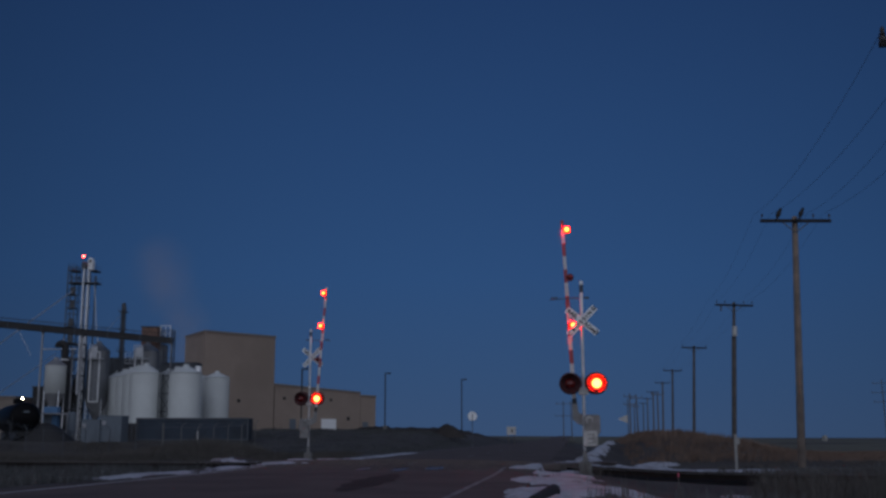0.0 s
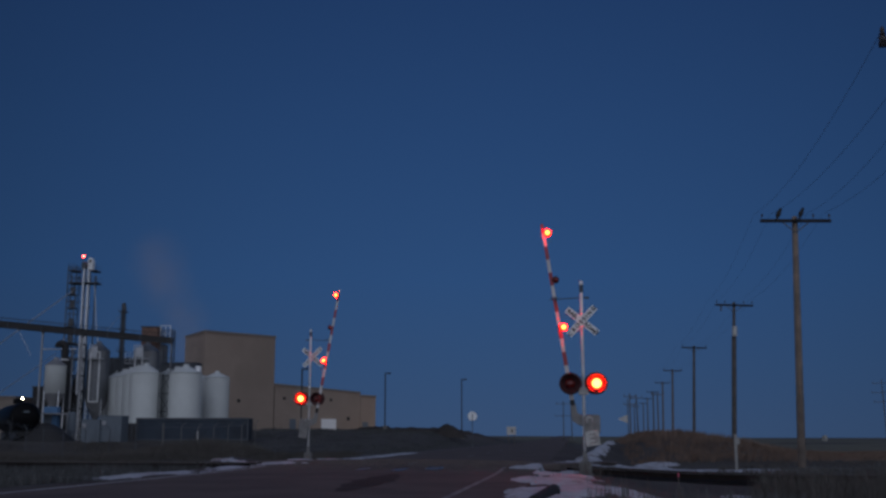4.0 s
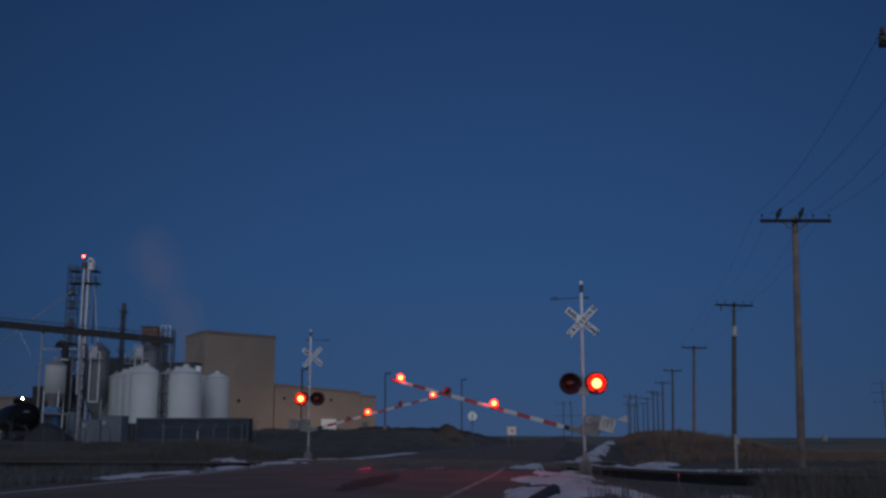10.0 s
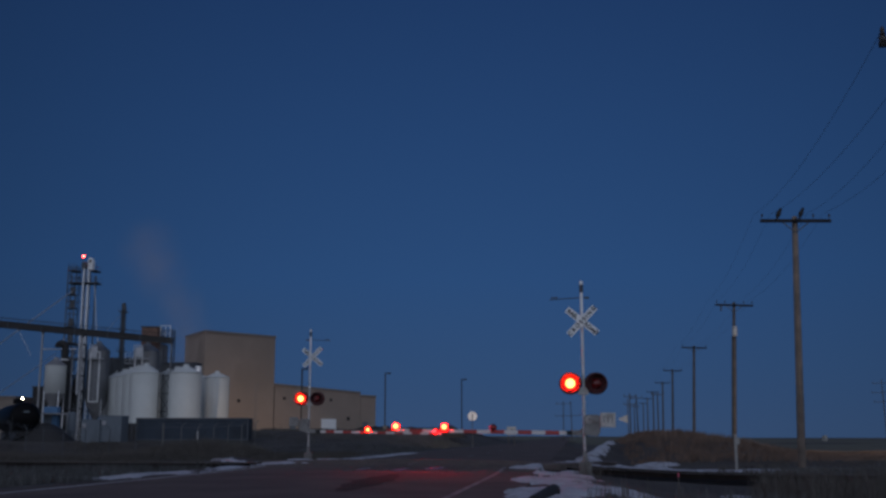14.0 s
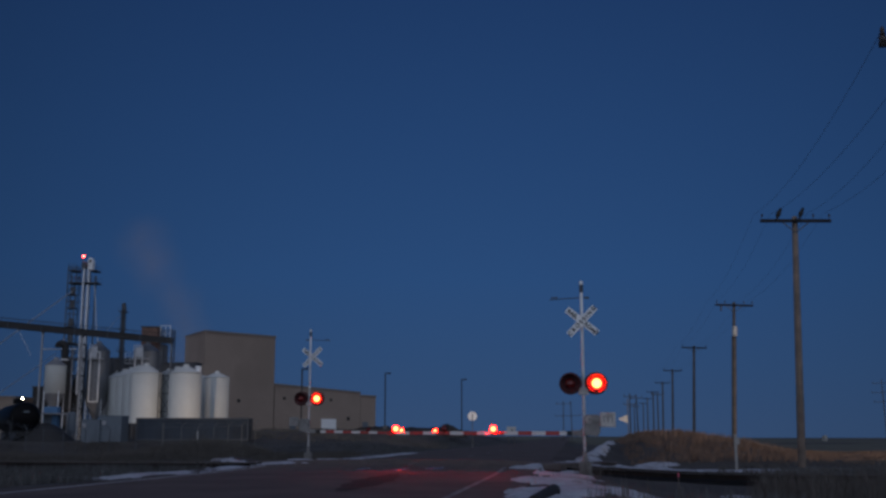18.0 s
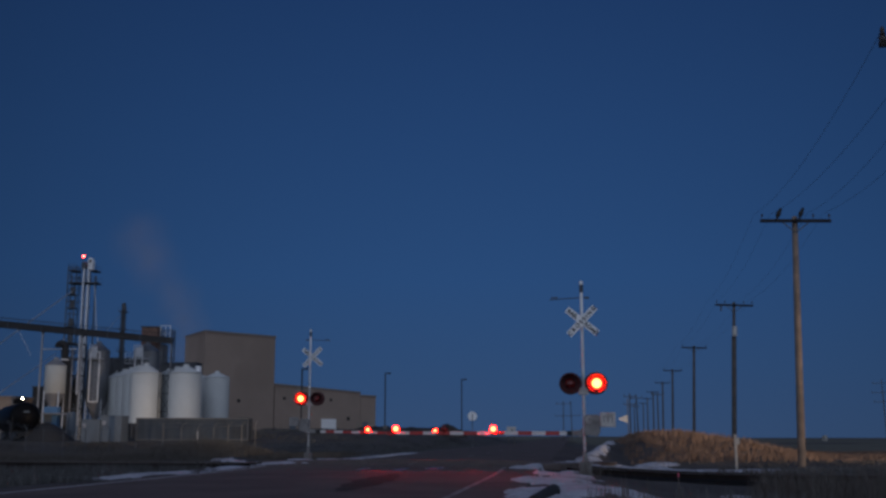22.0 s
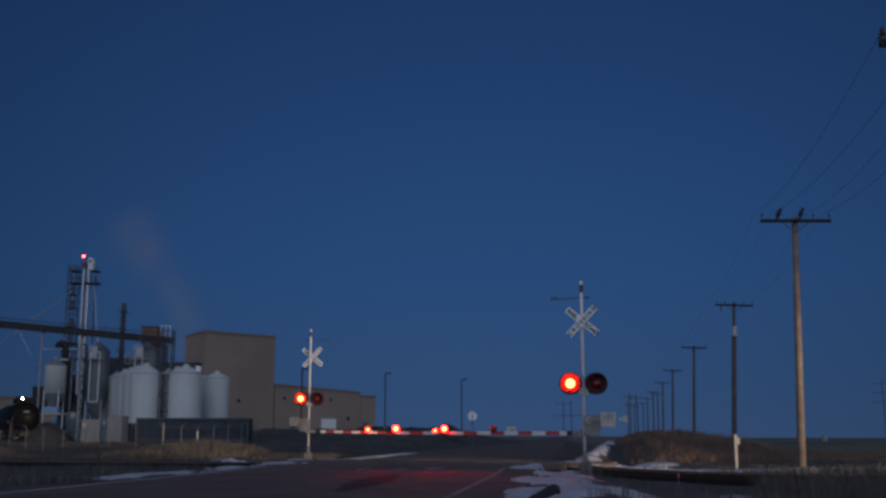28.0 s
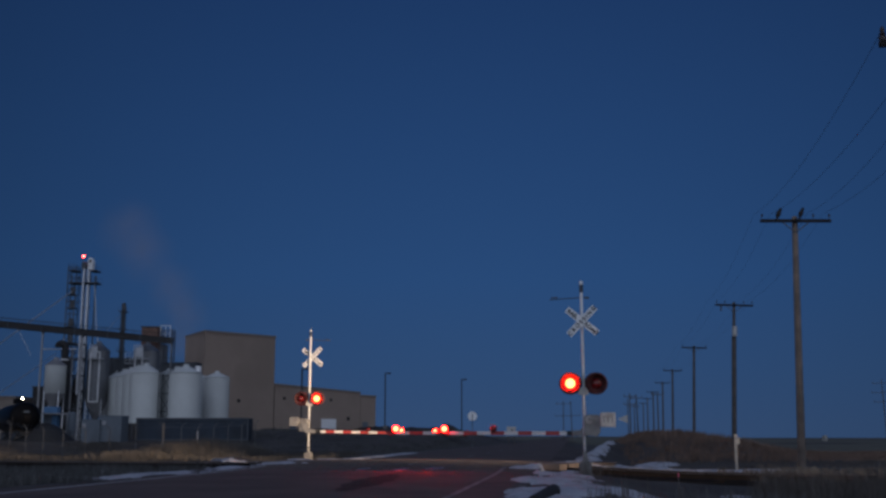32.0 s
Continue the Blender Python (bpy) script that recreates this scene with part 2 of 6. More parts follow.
def lathe(bm, rows, n=24, m=None, mi=0):
    """A body of revolution about z from (radius, height) rows, closed at both ends."""
    rings = []
    for r, z in rows:
        rings.append([bm.verts.new((r * math.cos(2 * math.pi * i / n), r * math.sin(2 * math.pi * i / n), z)) for i in range(n)])
    fs = []
    for a, b in zip(rings, rings[1:]):
        for i in range(n):
            j = (i + 1) % n
            fs.append(bm.faces.new((a[i], a[j], b[j], b[i])))
    fs.append(bm.faces.new(rings[0][::-1]))
    fs.append(bm.faces.new(rings[-1]))
    for f in fs:
        f.material_index = mi
    if m:
        bmesh.ops.transform(bm, matrix=m, verts=[v for r in rings for v in r])
    return bm


def prism(bm, pts, y0, y1, m=None, mi=0):
    """The outline pts in x and z, drawn out from y0 to y1."""
    a = [bm.verts.new((x, y0, z)) for x, z in pts]
    b = [bm.verts.new((x, y1, z)) for x, z in pts]
    fs = [bm.faces.new(a), bm.faces.new(b[::-1])]
    for i in range(len(pts)):
        j = (i + 1) % len(pts)
        fs.append(bm.faces.new((a[j], a[i], b[i], b[j])))
    for f in fs:
        f.material_index = mi
    bmesh.ops.recalc_face_normals(bm, faces=fs)
    if m:
        bmesh.ops.transform(bm, matrix=m, verts=a + b)
    return bm


def B():
    return bmesh.new()


def letters(text, size, parent, m, material, name="lettering", space=1.0):
    """Raised letters in the built-in font, centred."""
    c = bpy.data.curves.new(name, "FONT")
    c.body, c.size, c.extrude, c.offset = text, size, 0.004, 0.0085
    c.space_character = space
    c.align_x, c.align_y = "CENTER", "CENTER"
    tmp = bpy.data.objects.new(name, c)
    scene.collection.objects.link(tmp)
    me = bpy.data.meshes.new_from_object(tmp.evaluated_get(bpy.context.evaluated_depsgraph_get()))
    bpy.data.objects.remove(tmp)
    me.materials.clear()
    me.materials.append(M[material])
    ob = new(name, me)
    ob.parent, ob.matrix_basis = parent, m
    return ob


def smooth(a, b, v):
    t = max(0.0, min(1.0, (v - a) / (b - a)))
    return t * t * (3 - 2 * t)


def wob(x, y, s):
    return noise.noise((x * s, y * s, 3.1))


# ---- the plan: road, track and lie of the land ----
ROAD_SLOPE = 0.122
ROAD_L, ROAD_R = -11.15, -1.0  # edges of the pavement abreast of the camera


def road_x(y):
    """How far the road has moved sideways at the distance y."""
    return ROAD_SLOPE * y


def hump(x, y):
    """The rise of road and ground to the rails."""
    return 0.15 * math.exp(-(((y - 38.7 + 0.45 * x) * 0.91) / 4.6) ** 2)


def track_point(s):
    """Place and heading of the track, s metres before (+) or past (-) the middle of the crossing."""
    R = 100.0
    if s < 36:
        a = 0.44 + s / R if s > -32 else 0.12
        if s > -32:
            x = -0.8 + R * (math.sin(a) - math.sin(0.44))
            y = 39.0 - R * (math.cos(0.44) - math.cos(a))
        else:
            x0, y0, _ = track_point(-31.999)
            k = -32 - s
            x, y = x0 - k * math.cos(a), y0 + k * math.sin(a)
        return x, y, a
    x0, y0, a0 = track_point(35.999)
    k = min(s, 100) - 36
    x, y = x0 + k * math.cos(a0), y0 - k * math.sin(a0)
    if s <= 100:
        return x, y, a0
    R2 = 577.0
    a = a0 + (s - 100) / R2
    return x + R2 * (math.sin(a) - math.sin(a0)), y - R2 * (math.cos(a0) - math.cos(a)), a


TRACK = [track_point(s) for s in range(-160, 400, 4)]


def track_lift(s):
    """Height of the track over the plain: it rises to the road."""
    return 0.13 * math.exp(-(s / 6) ** 2) - 0.04 - 0.12 * smooth(5, 11, s)


def track_near(x, y):
    return min((x - p[0]) ** 2 + (y - p[1]) ** 2 for p in TRACK) ** 0.5


def land(x, y):
    """Height of the ground."""
    z = 0.0
    left, right = x - road_x(y) - ROAD_L, x - road_x(y) - ROAD_R
    off = max(-left, right)
    if off < 0:
        z = -0.25
    else:
        z = -0.02 + 0.8 * hump(x, y) * (1 - smooth(2, 8, off)) - 0.2 * smooth(0.6, 4.0, off) * (1 - smooth(7, 16, off))
        z += 0.06 * wob(x, y, 0.5) + 0.1 * wob(x, y, 0.12) * smooth(2, 8, off)
    if left < 0:
        # the snow heap beside the far signal, shaped to fit the camera's view
        z += (0.3 + 0.16 * wob(x, y, 1.6)) * math.exp(-((x + 9.9) / 1.3) ** 2 - ((y - 50.5) / 2.6) ** 2)
        z -= 0.5 * smooth(8, 28, -left) * (1 - smooth(88, 104, y))
        z += 1.9 * smooth(2, 9, -left) * smooth(84, 126, y) * (1 - 0.75 * smooth(-21, -24, x)) * (1 - smooth(200, 320, y))
        z += 0.62 * smooth(91, 97, y) * smooth(-19, -24, x) * (1 - smooth(100, 126, y) * 0.6)
    if right > 0:
        # the grassy bank beyond the crossing
        u = max(0.0, x - 13.0) / 4.6
        k = x - 0.1 * (y - 58)
        bank = smooth(8.7, 11.3, k) * math.exp(-u * u) * smooth(47, 58, y) * (1 - 0.9 * smooth(64, 110, y))
        z += 1.35 * bank
        # the ridge with snow at its foot, raised to fit the camera's view
        w = (x - 6.0 - 0.25 * (y - 46)) / 0.7
        z += 0.95 * max(0.0, min(1.0, (y - 46) / 12)) * (1 - smooth(58.5, 63, y)) * math.exp(-w * w)
        # the ditch this side of the track
        z -= 0.28 * smooth(1.5, 4, right) * (1 - smooth(30, 33, y)) * smooth(8, 20, y)
    z += 2.4 * smooth(180, 900, y) * (1 - 0.8 * smooth(60, 300, x))
    if -30 < x < 60 and -60 < y < 80:
        d = track_near(x, y)
        z = z * smooth(1.5, 4.5, d) - (0.25 + 0.12 * smooth(4.5, 9, x)) * (1 - smooth(1.5, 4.5, d))
    return z


# ---- ground, road, track ----
def build_ground():
    """One sheet, fine near the crossing and coarse towards the horizon."""
    xs = sorted({round(v, 2) for v in np.concatenate([np.arange(-60, 40.1, 1.0), np.arange(-6, 20, 0.4), np.geomspace(40, 3500, 26), -np.geomspace(60, 3500, 24)])})
    ys = sorted({round(v, 2) for v in np.concatenate([np.arange(-60, 10, 3.0), np.arange(10, 70, 0.6), np.arange(70, 120, 1.6), np.geomspace(120, 4000, 34), -np.geomspace(60, 3000, 12)])})
    verts = [(x, y, land(x, y)) for y in ys for x in xs]
    w = len(xs)
    faces = [(j * w + i, j * w + i + 1, (j + 1) * w + i + 1, (j + 1) * w + i) for j in range(len(ys) - 1) for i in range(w - 1)]
    me = bpy.data.meshes.new("ground")
    me.from_pydata(verts, [], faces)
    me.polygons.foreach_set("use_smooth", [True] * len(faces))
    me.materials.append(M["soil"])
    tagged(new("ground", me), "dark bare winter soil with thin dead grass", "ground", kind="structure")


def strip(name, rows, material, label, category="road", parent=None, thick=0.1):
    """A slab along rows of (left x, right x, y, z)."""
    bm = B()
    last = None
    for xl, xr, y, z in rows:
        n = max(1, round((xr - xl) / 2.2))
        cur = []
        for i in range(n + 1):
            x = xl + (xr - xl) * i / n
            cur.append(bm.verts.new((x, y, z + hump(x, y) + 0.05 * (1 - (2 * i / n - 1) ** 2) * (n > 2))))
        low = [bm.verts.new((xl, y, z - thick)), bm.verts.new((xr, y, z - thick))]
        if last:
            for i in range(n):
                bm.faces.new((last[0][i], last[0][i + 1], cur[i + 1], cur[i]))
            bm.faces.new((last[1][0], last[0][0], cur[0], low[0]))
            bm.faces.new((last[0][-1], last[1][1], low[1], cur[-1]))
        last = (cur, low)
    ob = part(name, bm, material, parent, "" if not parent else label)
    if not parent:
        tagged(ob, label, category, kind="structure")
    return ob


def road_z(y):
    return 0.02 + 2.4 * smooth(180, 900, y)


def build_road():
    ys = [-80, -40, -10, 0, 10, 15, 20, 25, *range(28, 52), 53, 56, 60, 70, 85, 100, 130, 160, 200, 260, 340, 450, 600, 800, 1100]
    rows = [(road_x(y) + ROAD_L, road_x(y) + ROAD_R, y, road_z(y)) for y in ys]
    road = strip("road", rows, "asphalt", "worn dark asphalt two-lane road, damp in places")
    def crown(x, y):
        u = (x - road_x(y) - ROAD_L) / (ROAD_R - ROAD_L)
        return road_z(y) + hump(x, y) + 0.05 * (1 - (2 * u - 1) ** 2)
    def line(name, x0, w, y0, y1, material, label):
        bm = B()
        n = max(1, int((y1 - y0) / 1.0))
        prev = None
        for i in range(n + 1):
            y = y0 + (y1 - y0) * i / n
            a = road_x(y) + x0
            cur = [bm.verts.new((a, y, crown(a, y) + 0.005)), bm.verts.new((a + w, y, crown(a + w, y) + 0.005))]
            if prev:
                bm.faces.new((prev[0], prev[1], cur[1], cur[0]))
            prev = cur
        part(name, bm, material, road, label)
    line("edge_line", -2.23, 0.12, -20, 34, "paint", "worn white edge line")
    line("edge_line", ROAD_L + 0.42, 0.15, -20, 37, "edge", "white edge line")
    line("edge_line", ROAD_L + 0.55, 0.12, 44, 260, "paint", "worn white edge line")
    line("centre_line", -5.55, 0.12, 35.5, 37.6, "paint", "worn pale centre line")
    for y in (44, 56, 68, 80, 92, 104):
        line("centre_line", -5.55, 0.12, y, y + 3, "paint", "worn pale centre dash")
    bm = B()
    prev = None
    for j in range(13):
        f = j / 12
        y, x, w = 20.04 + 9.19 * f, -1.93 + 0.63 * f, 0.1 + 0.34 * math.sin(math.pi * f) * (1 + 0.3 * math.sin(j * 2.3))
        cur = [bm.verts.new((x + w * (k - 1), y, crown(x + w * (k - 1), y) + 0.006)) for k in range(3)]
        if prev:
            for k in range(2):
                bm.faces.new((prev[k], prev[k + 1], cur[k + 1], cur[k]))
        prev = cur
    part("tar_patch", bm, "patch", road, "dark tar patch")
    # gravel shoulder beyond the crossing
    rows = [(road_x(y) + ROAD_R - 0.02, road_x(y) + ROAD_R + 0.4 + 2.3 * smooth(40, 46, y) - 1.4 * smooth(70, 110, y) + 0.25 * math.sin(y * 0.7), y, road_z(y) - 0.012) for y in (41, 42.5, 44, 45.5, 47, 49, 52, 56, 60, 66, 72, 80, 90, 100, 115, 130)]
    strip("shoulder", rows, "shoulder", "brown gravel shoulder", parent=road)
    # damp spots on the rise to the rails, placed where lamp reflections show in view
    for k, (cx, cy, rx, ry) in enumerate(((-1.3, 32.4, 0.2, 0.75), (-0.28, 33.2, 0.28, 0.85), (-2.45, 33.0, 0.16, 0.6))):
        bm = B()
        ring = []
        for i in range(28):
            a = 2 * math.pi * i / 28
            e = 1 + 0.45 * noise.noise((math.cos(a) * 1.6, math.sin(a) * 1.6, k * 4.0))
            x, y = cx + rx * e * math.cos(a) + 0.2 * ry * e * math.sin(a), cy + ry * e * math.sin(a)
            ring.append(bm.verts.new((x, y, crown(x, y) + 0.006)))
        mid = bm.verts.new((cx, cy, crown(cx, cy) + 0.006))
        for i in range(28):
            bm.faces.new((mid, ring[i], ring[(i + 1) % 28]))
        part("damp_spot", bm, "wet", road, "glossy damp spot")


def build_track():
    root = thing("railway_track", pose(0, 0, 0), "single railway track on dark ballast across the road", "railway", kind="structure")
    def along(prof, s0, s1, step, material, name, label="", dz=0.0, side=0.0):
        bm = B()
        prev = None
        s = s0
        while s <= s1 + 0.01:
            x, y, a = track_point(s)
            nx, ny = math.sin(a), math.cos(a)
            up = track_lift(s)
            cur = [bm.verts.new((x + nx * (u + side), y + ny * (u + side), z + dz + up)) for u, z in prof]
            if prev:
                for i in range(len(prof)):
                    j = (i + 1) % len(prof)
                    bm.faces.new((prev[i], prev[j], cur[j], cur[i]))
            else:
                bm.faces.new(cur)
            prev = cur
            s += step
        bm.faces.new(prev[::-1])
        bmesh.ops.recalc_face_normals(bm, faces=bm.faces)
        return part(name, bm, material, root, label)
    bed = [(-2.3, -0.5), (-1.5, -0.13), (1.5, -0.13), (2.3, -0.5)]
    along(bed, 7, 395, 4, "ballast", "ballast_bed", "dark crushed-stone ballast")
    along(bed, -160, -7, 3, "ballast", "ballast_bed", "dark crushed-stone ballast")
    web = [(-0.07, -0.11), (-0.07, -0.09), (-0.015, -0.07), (-0.015, 0.02), (-0.036, 0.03), (-0.036, 0.055), (0.036, 0.055), (0.036, 0.03), (0.015, 0.02), (0.015, -0.07), (0.07, -0.09), (0.07, -0.11)]
    head = [(-0.03, 0.055), (-0.026, 0.062), (0.026, 0.062), (0.03, 0.055)]
    for side in (-0.7525, 0.7525):
        along(web, -160, 395, 5, "rail", "rail", "rusty steel rail", 0.03, side)
        along(head, -160, 395, 5, "railtop", "rail_head", "polished rail head", 0.032, side)
    bm = box(B(), (0, 0, 0), (0.23, 2.6, 0.18), 0.015)
    first = None
    s = -60.0
    while s < 62:
        if not -5.6 < s < 5.6:
            x, y, a = track_point(s)
            m = pose(x, y, -0.212 + track_lift(s), 0, 0, -math.degrees(a)) @ pose(0, 0, 0, random.uniform(-1, 1), 0, random.uniform(-1.5, 1.5))
            if not first:
                first = part("sleeper", bm, "tie", root, m=m)
            else:
                again(first, root, m)
        s += 0.56
    # panels that carry the road over the rails
    for u, w in ((-1.15, 0.62), (-0.33, 0.6), (0.33, 0.6), (1.15, 0.62)):
        bm = box(B(), (0, 0, 0), (2.35, w, 0.2), 0.015)
        one = None
        for s in (-4.8, -2.4, 0, 2.4, 4.8):
            x, y, a = track_point(s)
            m = pose(x + math.sin(a) * u, y + math.cos(a) * u, 0.09, 0, 0, -math.degrees(a))
            one = again(one, root, m) if one else part("crossing_panel", bm, "panel", root, "reddish grey crossing panel", m=m)


def ground_at(x, y):
    """Top of the pavement or of the land."""
    u = (x - road_x(y) - ROAD_L) / (ROAD_R - ROAD_L)
    return road_z(y) + hump(x, y) + 0.05 * (1 - (2 * u - 1) ** 2) if 0 < u < 1 else land(x, y)


def snow_patch(cx, cy, rx, ry, rz, seed, thick=0.05, label="thin ragged patch of old snow on the ground"):
    """A thin drift, ragged and broken where the ground shows through."""
    cell = max(0.07, min(rx, ry) * 0.09)
    off = seed * 7.3
    fine = max(1.0, 0.85 / min(rx, ry))
    c, s = math.cos(radians(rz)), math.sin(radians(rz))
    nx, ny = int(1.5 * rx / cell), int(1.5 * ry / cell / 1.6)
    bm = B()
    grid = {}
    def depth(i, j):
        u, v = i * cell / rx, j * cell * 1.6 / ry
        x, y = cx + u * rx * fine, cy + v * ry * fine
        n = 0.55 * noise.noise((x * 0.8, y * 0.5, off)) + 0.45 * noise.noise((x * 2.1, y * 1.2, off)) + 0.42 * noise.noise((x * 4.6, y * 3.4, off)) + 0.22 * noise.noise((x * 9.0, y * 7.0, off))
        return 0.85 - (u * u + v * v) + 1.25 * n - 0.12
    def vert(i, j):
        if (i, j) not in grid:
            x, y = i * cell, j * cell * 1.6
            X, Y = cx + c * x - s * y, cy + s * x + c * y
            d = depth(i, j)
            h = thick * max(-0.6, min(1.0, d * 1.6)) + 0.012 * noise.noise((X * 6, Y * 6, off))
            grid[i, j] = bm.verts.new((X, Y, ground_at(X, Y) + h))
        return grid[i, j]
    for i in range(-nx, nx):
        for j in range(-ny, ny):
            if max(depth(i + a, j + b) for a in (0, 1) for b in (0, 1)) > 0:
                f = bm.faces.new((vert(i, j), vert(i + 1, j), vert(i + 1, j + 1), vert(i, j + 1)))
                f.smooth = True
    tagged(part("snow_patch", bm, "snow"), label, "snow", "snow patches beside the road", "stuff")


def build_snow():
    # along the left edge of the pavement
    for i, y in enumerate((33.6, 36.2)):
        x = road_x(y) + ROAD_L - 0.25
        snow_patch(x, y, 0.3, 2.0, -7, 10 + i, 0.05)
    for x, y, rx, ry, rz in ((-10.4, 49.8, 0.6, 0.9, 0), (-9.6, 48.9, 0.7, 0.6, 0), (-8.7, 47.4, 0.7, 0.8, 0), (-7.2, 37.5, 0.9, 2.2, -10), (-6.4, 42.2, 1.9, 0.9, -12), (-4.6, 44.0, 0.8, 0.9, 0), (-4.4, 50, 0.55, 4.5, -7), (-3.5, 58, 0.58, 6.0, -6), (-2.6, 67, 0.6, 6.0, -6), (-9.5, 45.5, 2.0, 1.2, 0), (-12.5, 39, 3.0, 0.7, 0), (-6.7, 38.4, 1.9, 0.8, -10), (-9.9, 33.5, 0.7, 1.3, 20), (-8.6, 32.5, 0.9, 1.0, -10), (-8.8, 46.8, 0.9, 2.6, -8), (-9.6, 35.6, 1.3, 1.0, -8), (-11.6, 33.4, 1.1, 0.8, 0), (-8.9, 30.4, 0.5, 1.6, -8), (-10.0, 31.6, 0.8, 0.8, 0)):
        snow_patch(x, y, rx, ry, rz, int(x * 10 + y), 0.06)
    # right-hand roadside
    for i, (x, y, rx, ry, rz) in enumerate(((1.75, 18.6, 0.75, 1.6, -8), (2.3, 21.5, 0.9, 1.9, -10), (2.9, 24.8, 0.8, 2.2, -12), (3.5, 28.6, 0.7, 2.2, -10), (4.0, 32.2, 0.5, 1.4, -10), (3.6, 19.6, 0.9, 0.5, 5), (4.6, 21.5, 1.2, 0.45, 8), (4.2, 24.9, 0.9, 0.4, 5), (6.6, 25.2, 0.8, 0.35, 0), (7.9, 28.8, 0.6, 0.3, -10),
            (8.6, 41.6, 2.8, 1.5, -14), (11.8, 40.6, 2.4, 1.2, -14), (5.6, 43.0, 0.9, 2.0, -10), (4.9, 41.2, 0.9, 0.8, 0), (6.2, 45.6, 1.2, 1.3, -8), (6.6, 48.6, 0.7, 1.4, -14), (7.0, 47.5, 1.1, 2.2, -9), (7.45, 51.8, 0.5, 1.9, -14), (8.2, 55.0, 0.5, 1.7, -14), (8.85, 57.6, 0.45, 1.2, -14), (1.5, 20.2, 0.3, 0.7, -8), (2.0, 25.8, 0.34, 1.0, -8), (2.7, 33.6, 0.6, 0.6, 0), (2.9, 26.8, 1.1, 2.6, -10), (3.1, 23.2, 1.3, 1.5, -8), (4.7, 23.4, 1.2, 0.8, 0), (3.3, 34.5, 1.0, 1.2, -8), (3.2, 31.0, 0.6, 1.3, -8), (10.0, 62, 0.3, 1.4, -9), (10.4, 65, 0.4, 2.0, -9), (8.9, 46.0, 1.2, 0.7, -10), (9.8, 48.6, 1.0, 0.8, -10), (8.2, 45.2, 1.3, 0.6, -10), (10.9, 70, 0.7, 5.0, -8))):
        snow_patch(x, y, rx, ry, rz, 40 + i, 0.07)


def build_grit():
    """Loose grit added near the rails so the grazing headlight brightens the pavement."""
    rnd = np.random.RandomState(31)
    verts, faces = [], []
    while len(verts) < 5 * 11000:
        s, u = rnd.uniform(-7, 7), rnd.normal(0, 3.2)
        x, y, a = track_point(s)
        x, y = x + math.sin(a) * u, y + math.cos(a) * u
        if not 0.02 < (x - road_x(y) - ROAD_L) / (ROAD_R - ROAD_L) < 0.98 or abs(abs(u) - 0.75) < 0.12:
            continue
        w, h, t = rnd.uniform(0.01, 0.03), rnd.uniform(0.012, 0.036), rnd.uniform(0, 6.283)
        z = ground_at(x, y) - 0.002
        c = len(verts)
        verts += [(x + w * math.cos(t + k * 1.5708), y + w * math.sin(t + k * 1.5708), z) for k in range(4)] + [(x + 0.4 * w * math.cos(t + 1), y + 0.4 * w * math.sin(t + 1), z + h)]
        faces += [(c + k, c + (k + 1) % 4, c + 4) for k in range(4)]
    me = bpy.data.meshes.new("loose_grit")
    me.from_pydata(verts, [], faces)
    me.materials.append(M["grit"])
    tagged(new("loose_grit", me), "loose brown grit scattered on the road by the rails", "gravel", kind="stuff")


def build_field():
    """The stubble field on the plain beyond the bank."""
    xs = [13.5, 16, 20, 26, 34, 45, 60, 80, 110, 150, 210, 300, 420]
    ys = [78, 84, 92, 102, 115, 130, 150, 180, 220, 280, 360, 480, 640, 860]
    bm = B()
    rows = []
    for y in ys:
        rows.append([bm.verts.new((x + 0.13 * (y - 58) * (i < 3), y, land(x + 0.13 * (y - 58) * (i < 3), y) + 0.03)) for i, x in enumerate(xs)])
    for a, b in zip(rows, rows[1:]):
        for i in range(len(xs) - 1):
            bm.faces.new((a[i], a[i + 1], b[i + 1], b[i]))
    tagged(part("stubble_field", bm, "stubble"), "pale grey-green stubble field on the plain", "field", kind="structure")


# ---- crossing signals ----
def lens(bm, r):
    """A round lamp insert: its glowing half faces -y, its dark red half +y."""
    bmesh.ops.create_uvsphere(bm, u_segments=28, v_segments=18, radius=r)
    for f in bm.faces:
        c = f.calc_center_median() / r
        f.material_index = 1 if c.y > -0.25 else 0
        f.smooth = True
    return bm


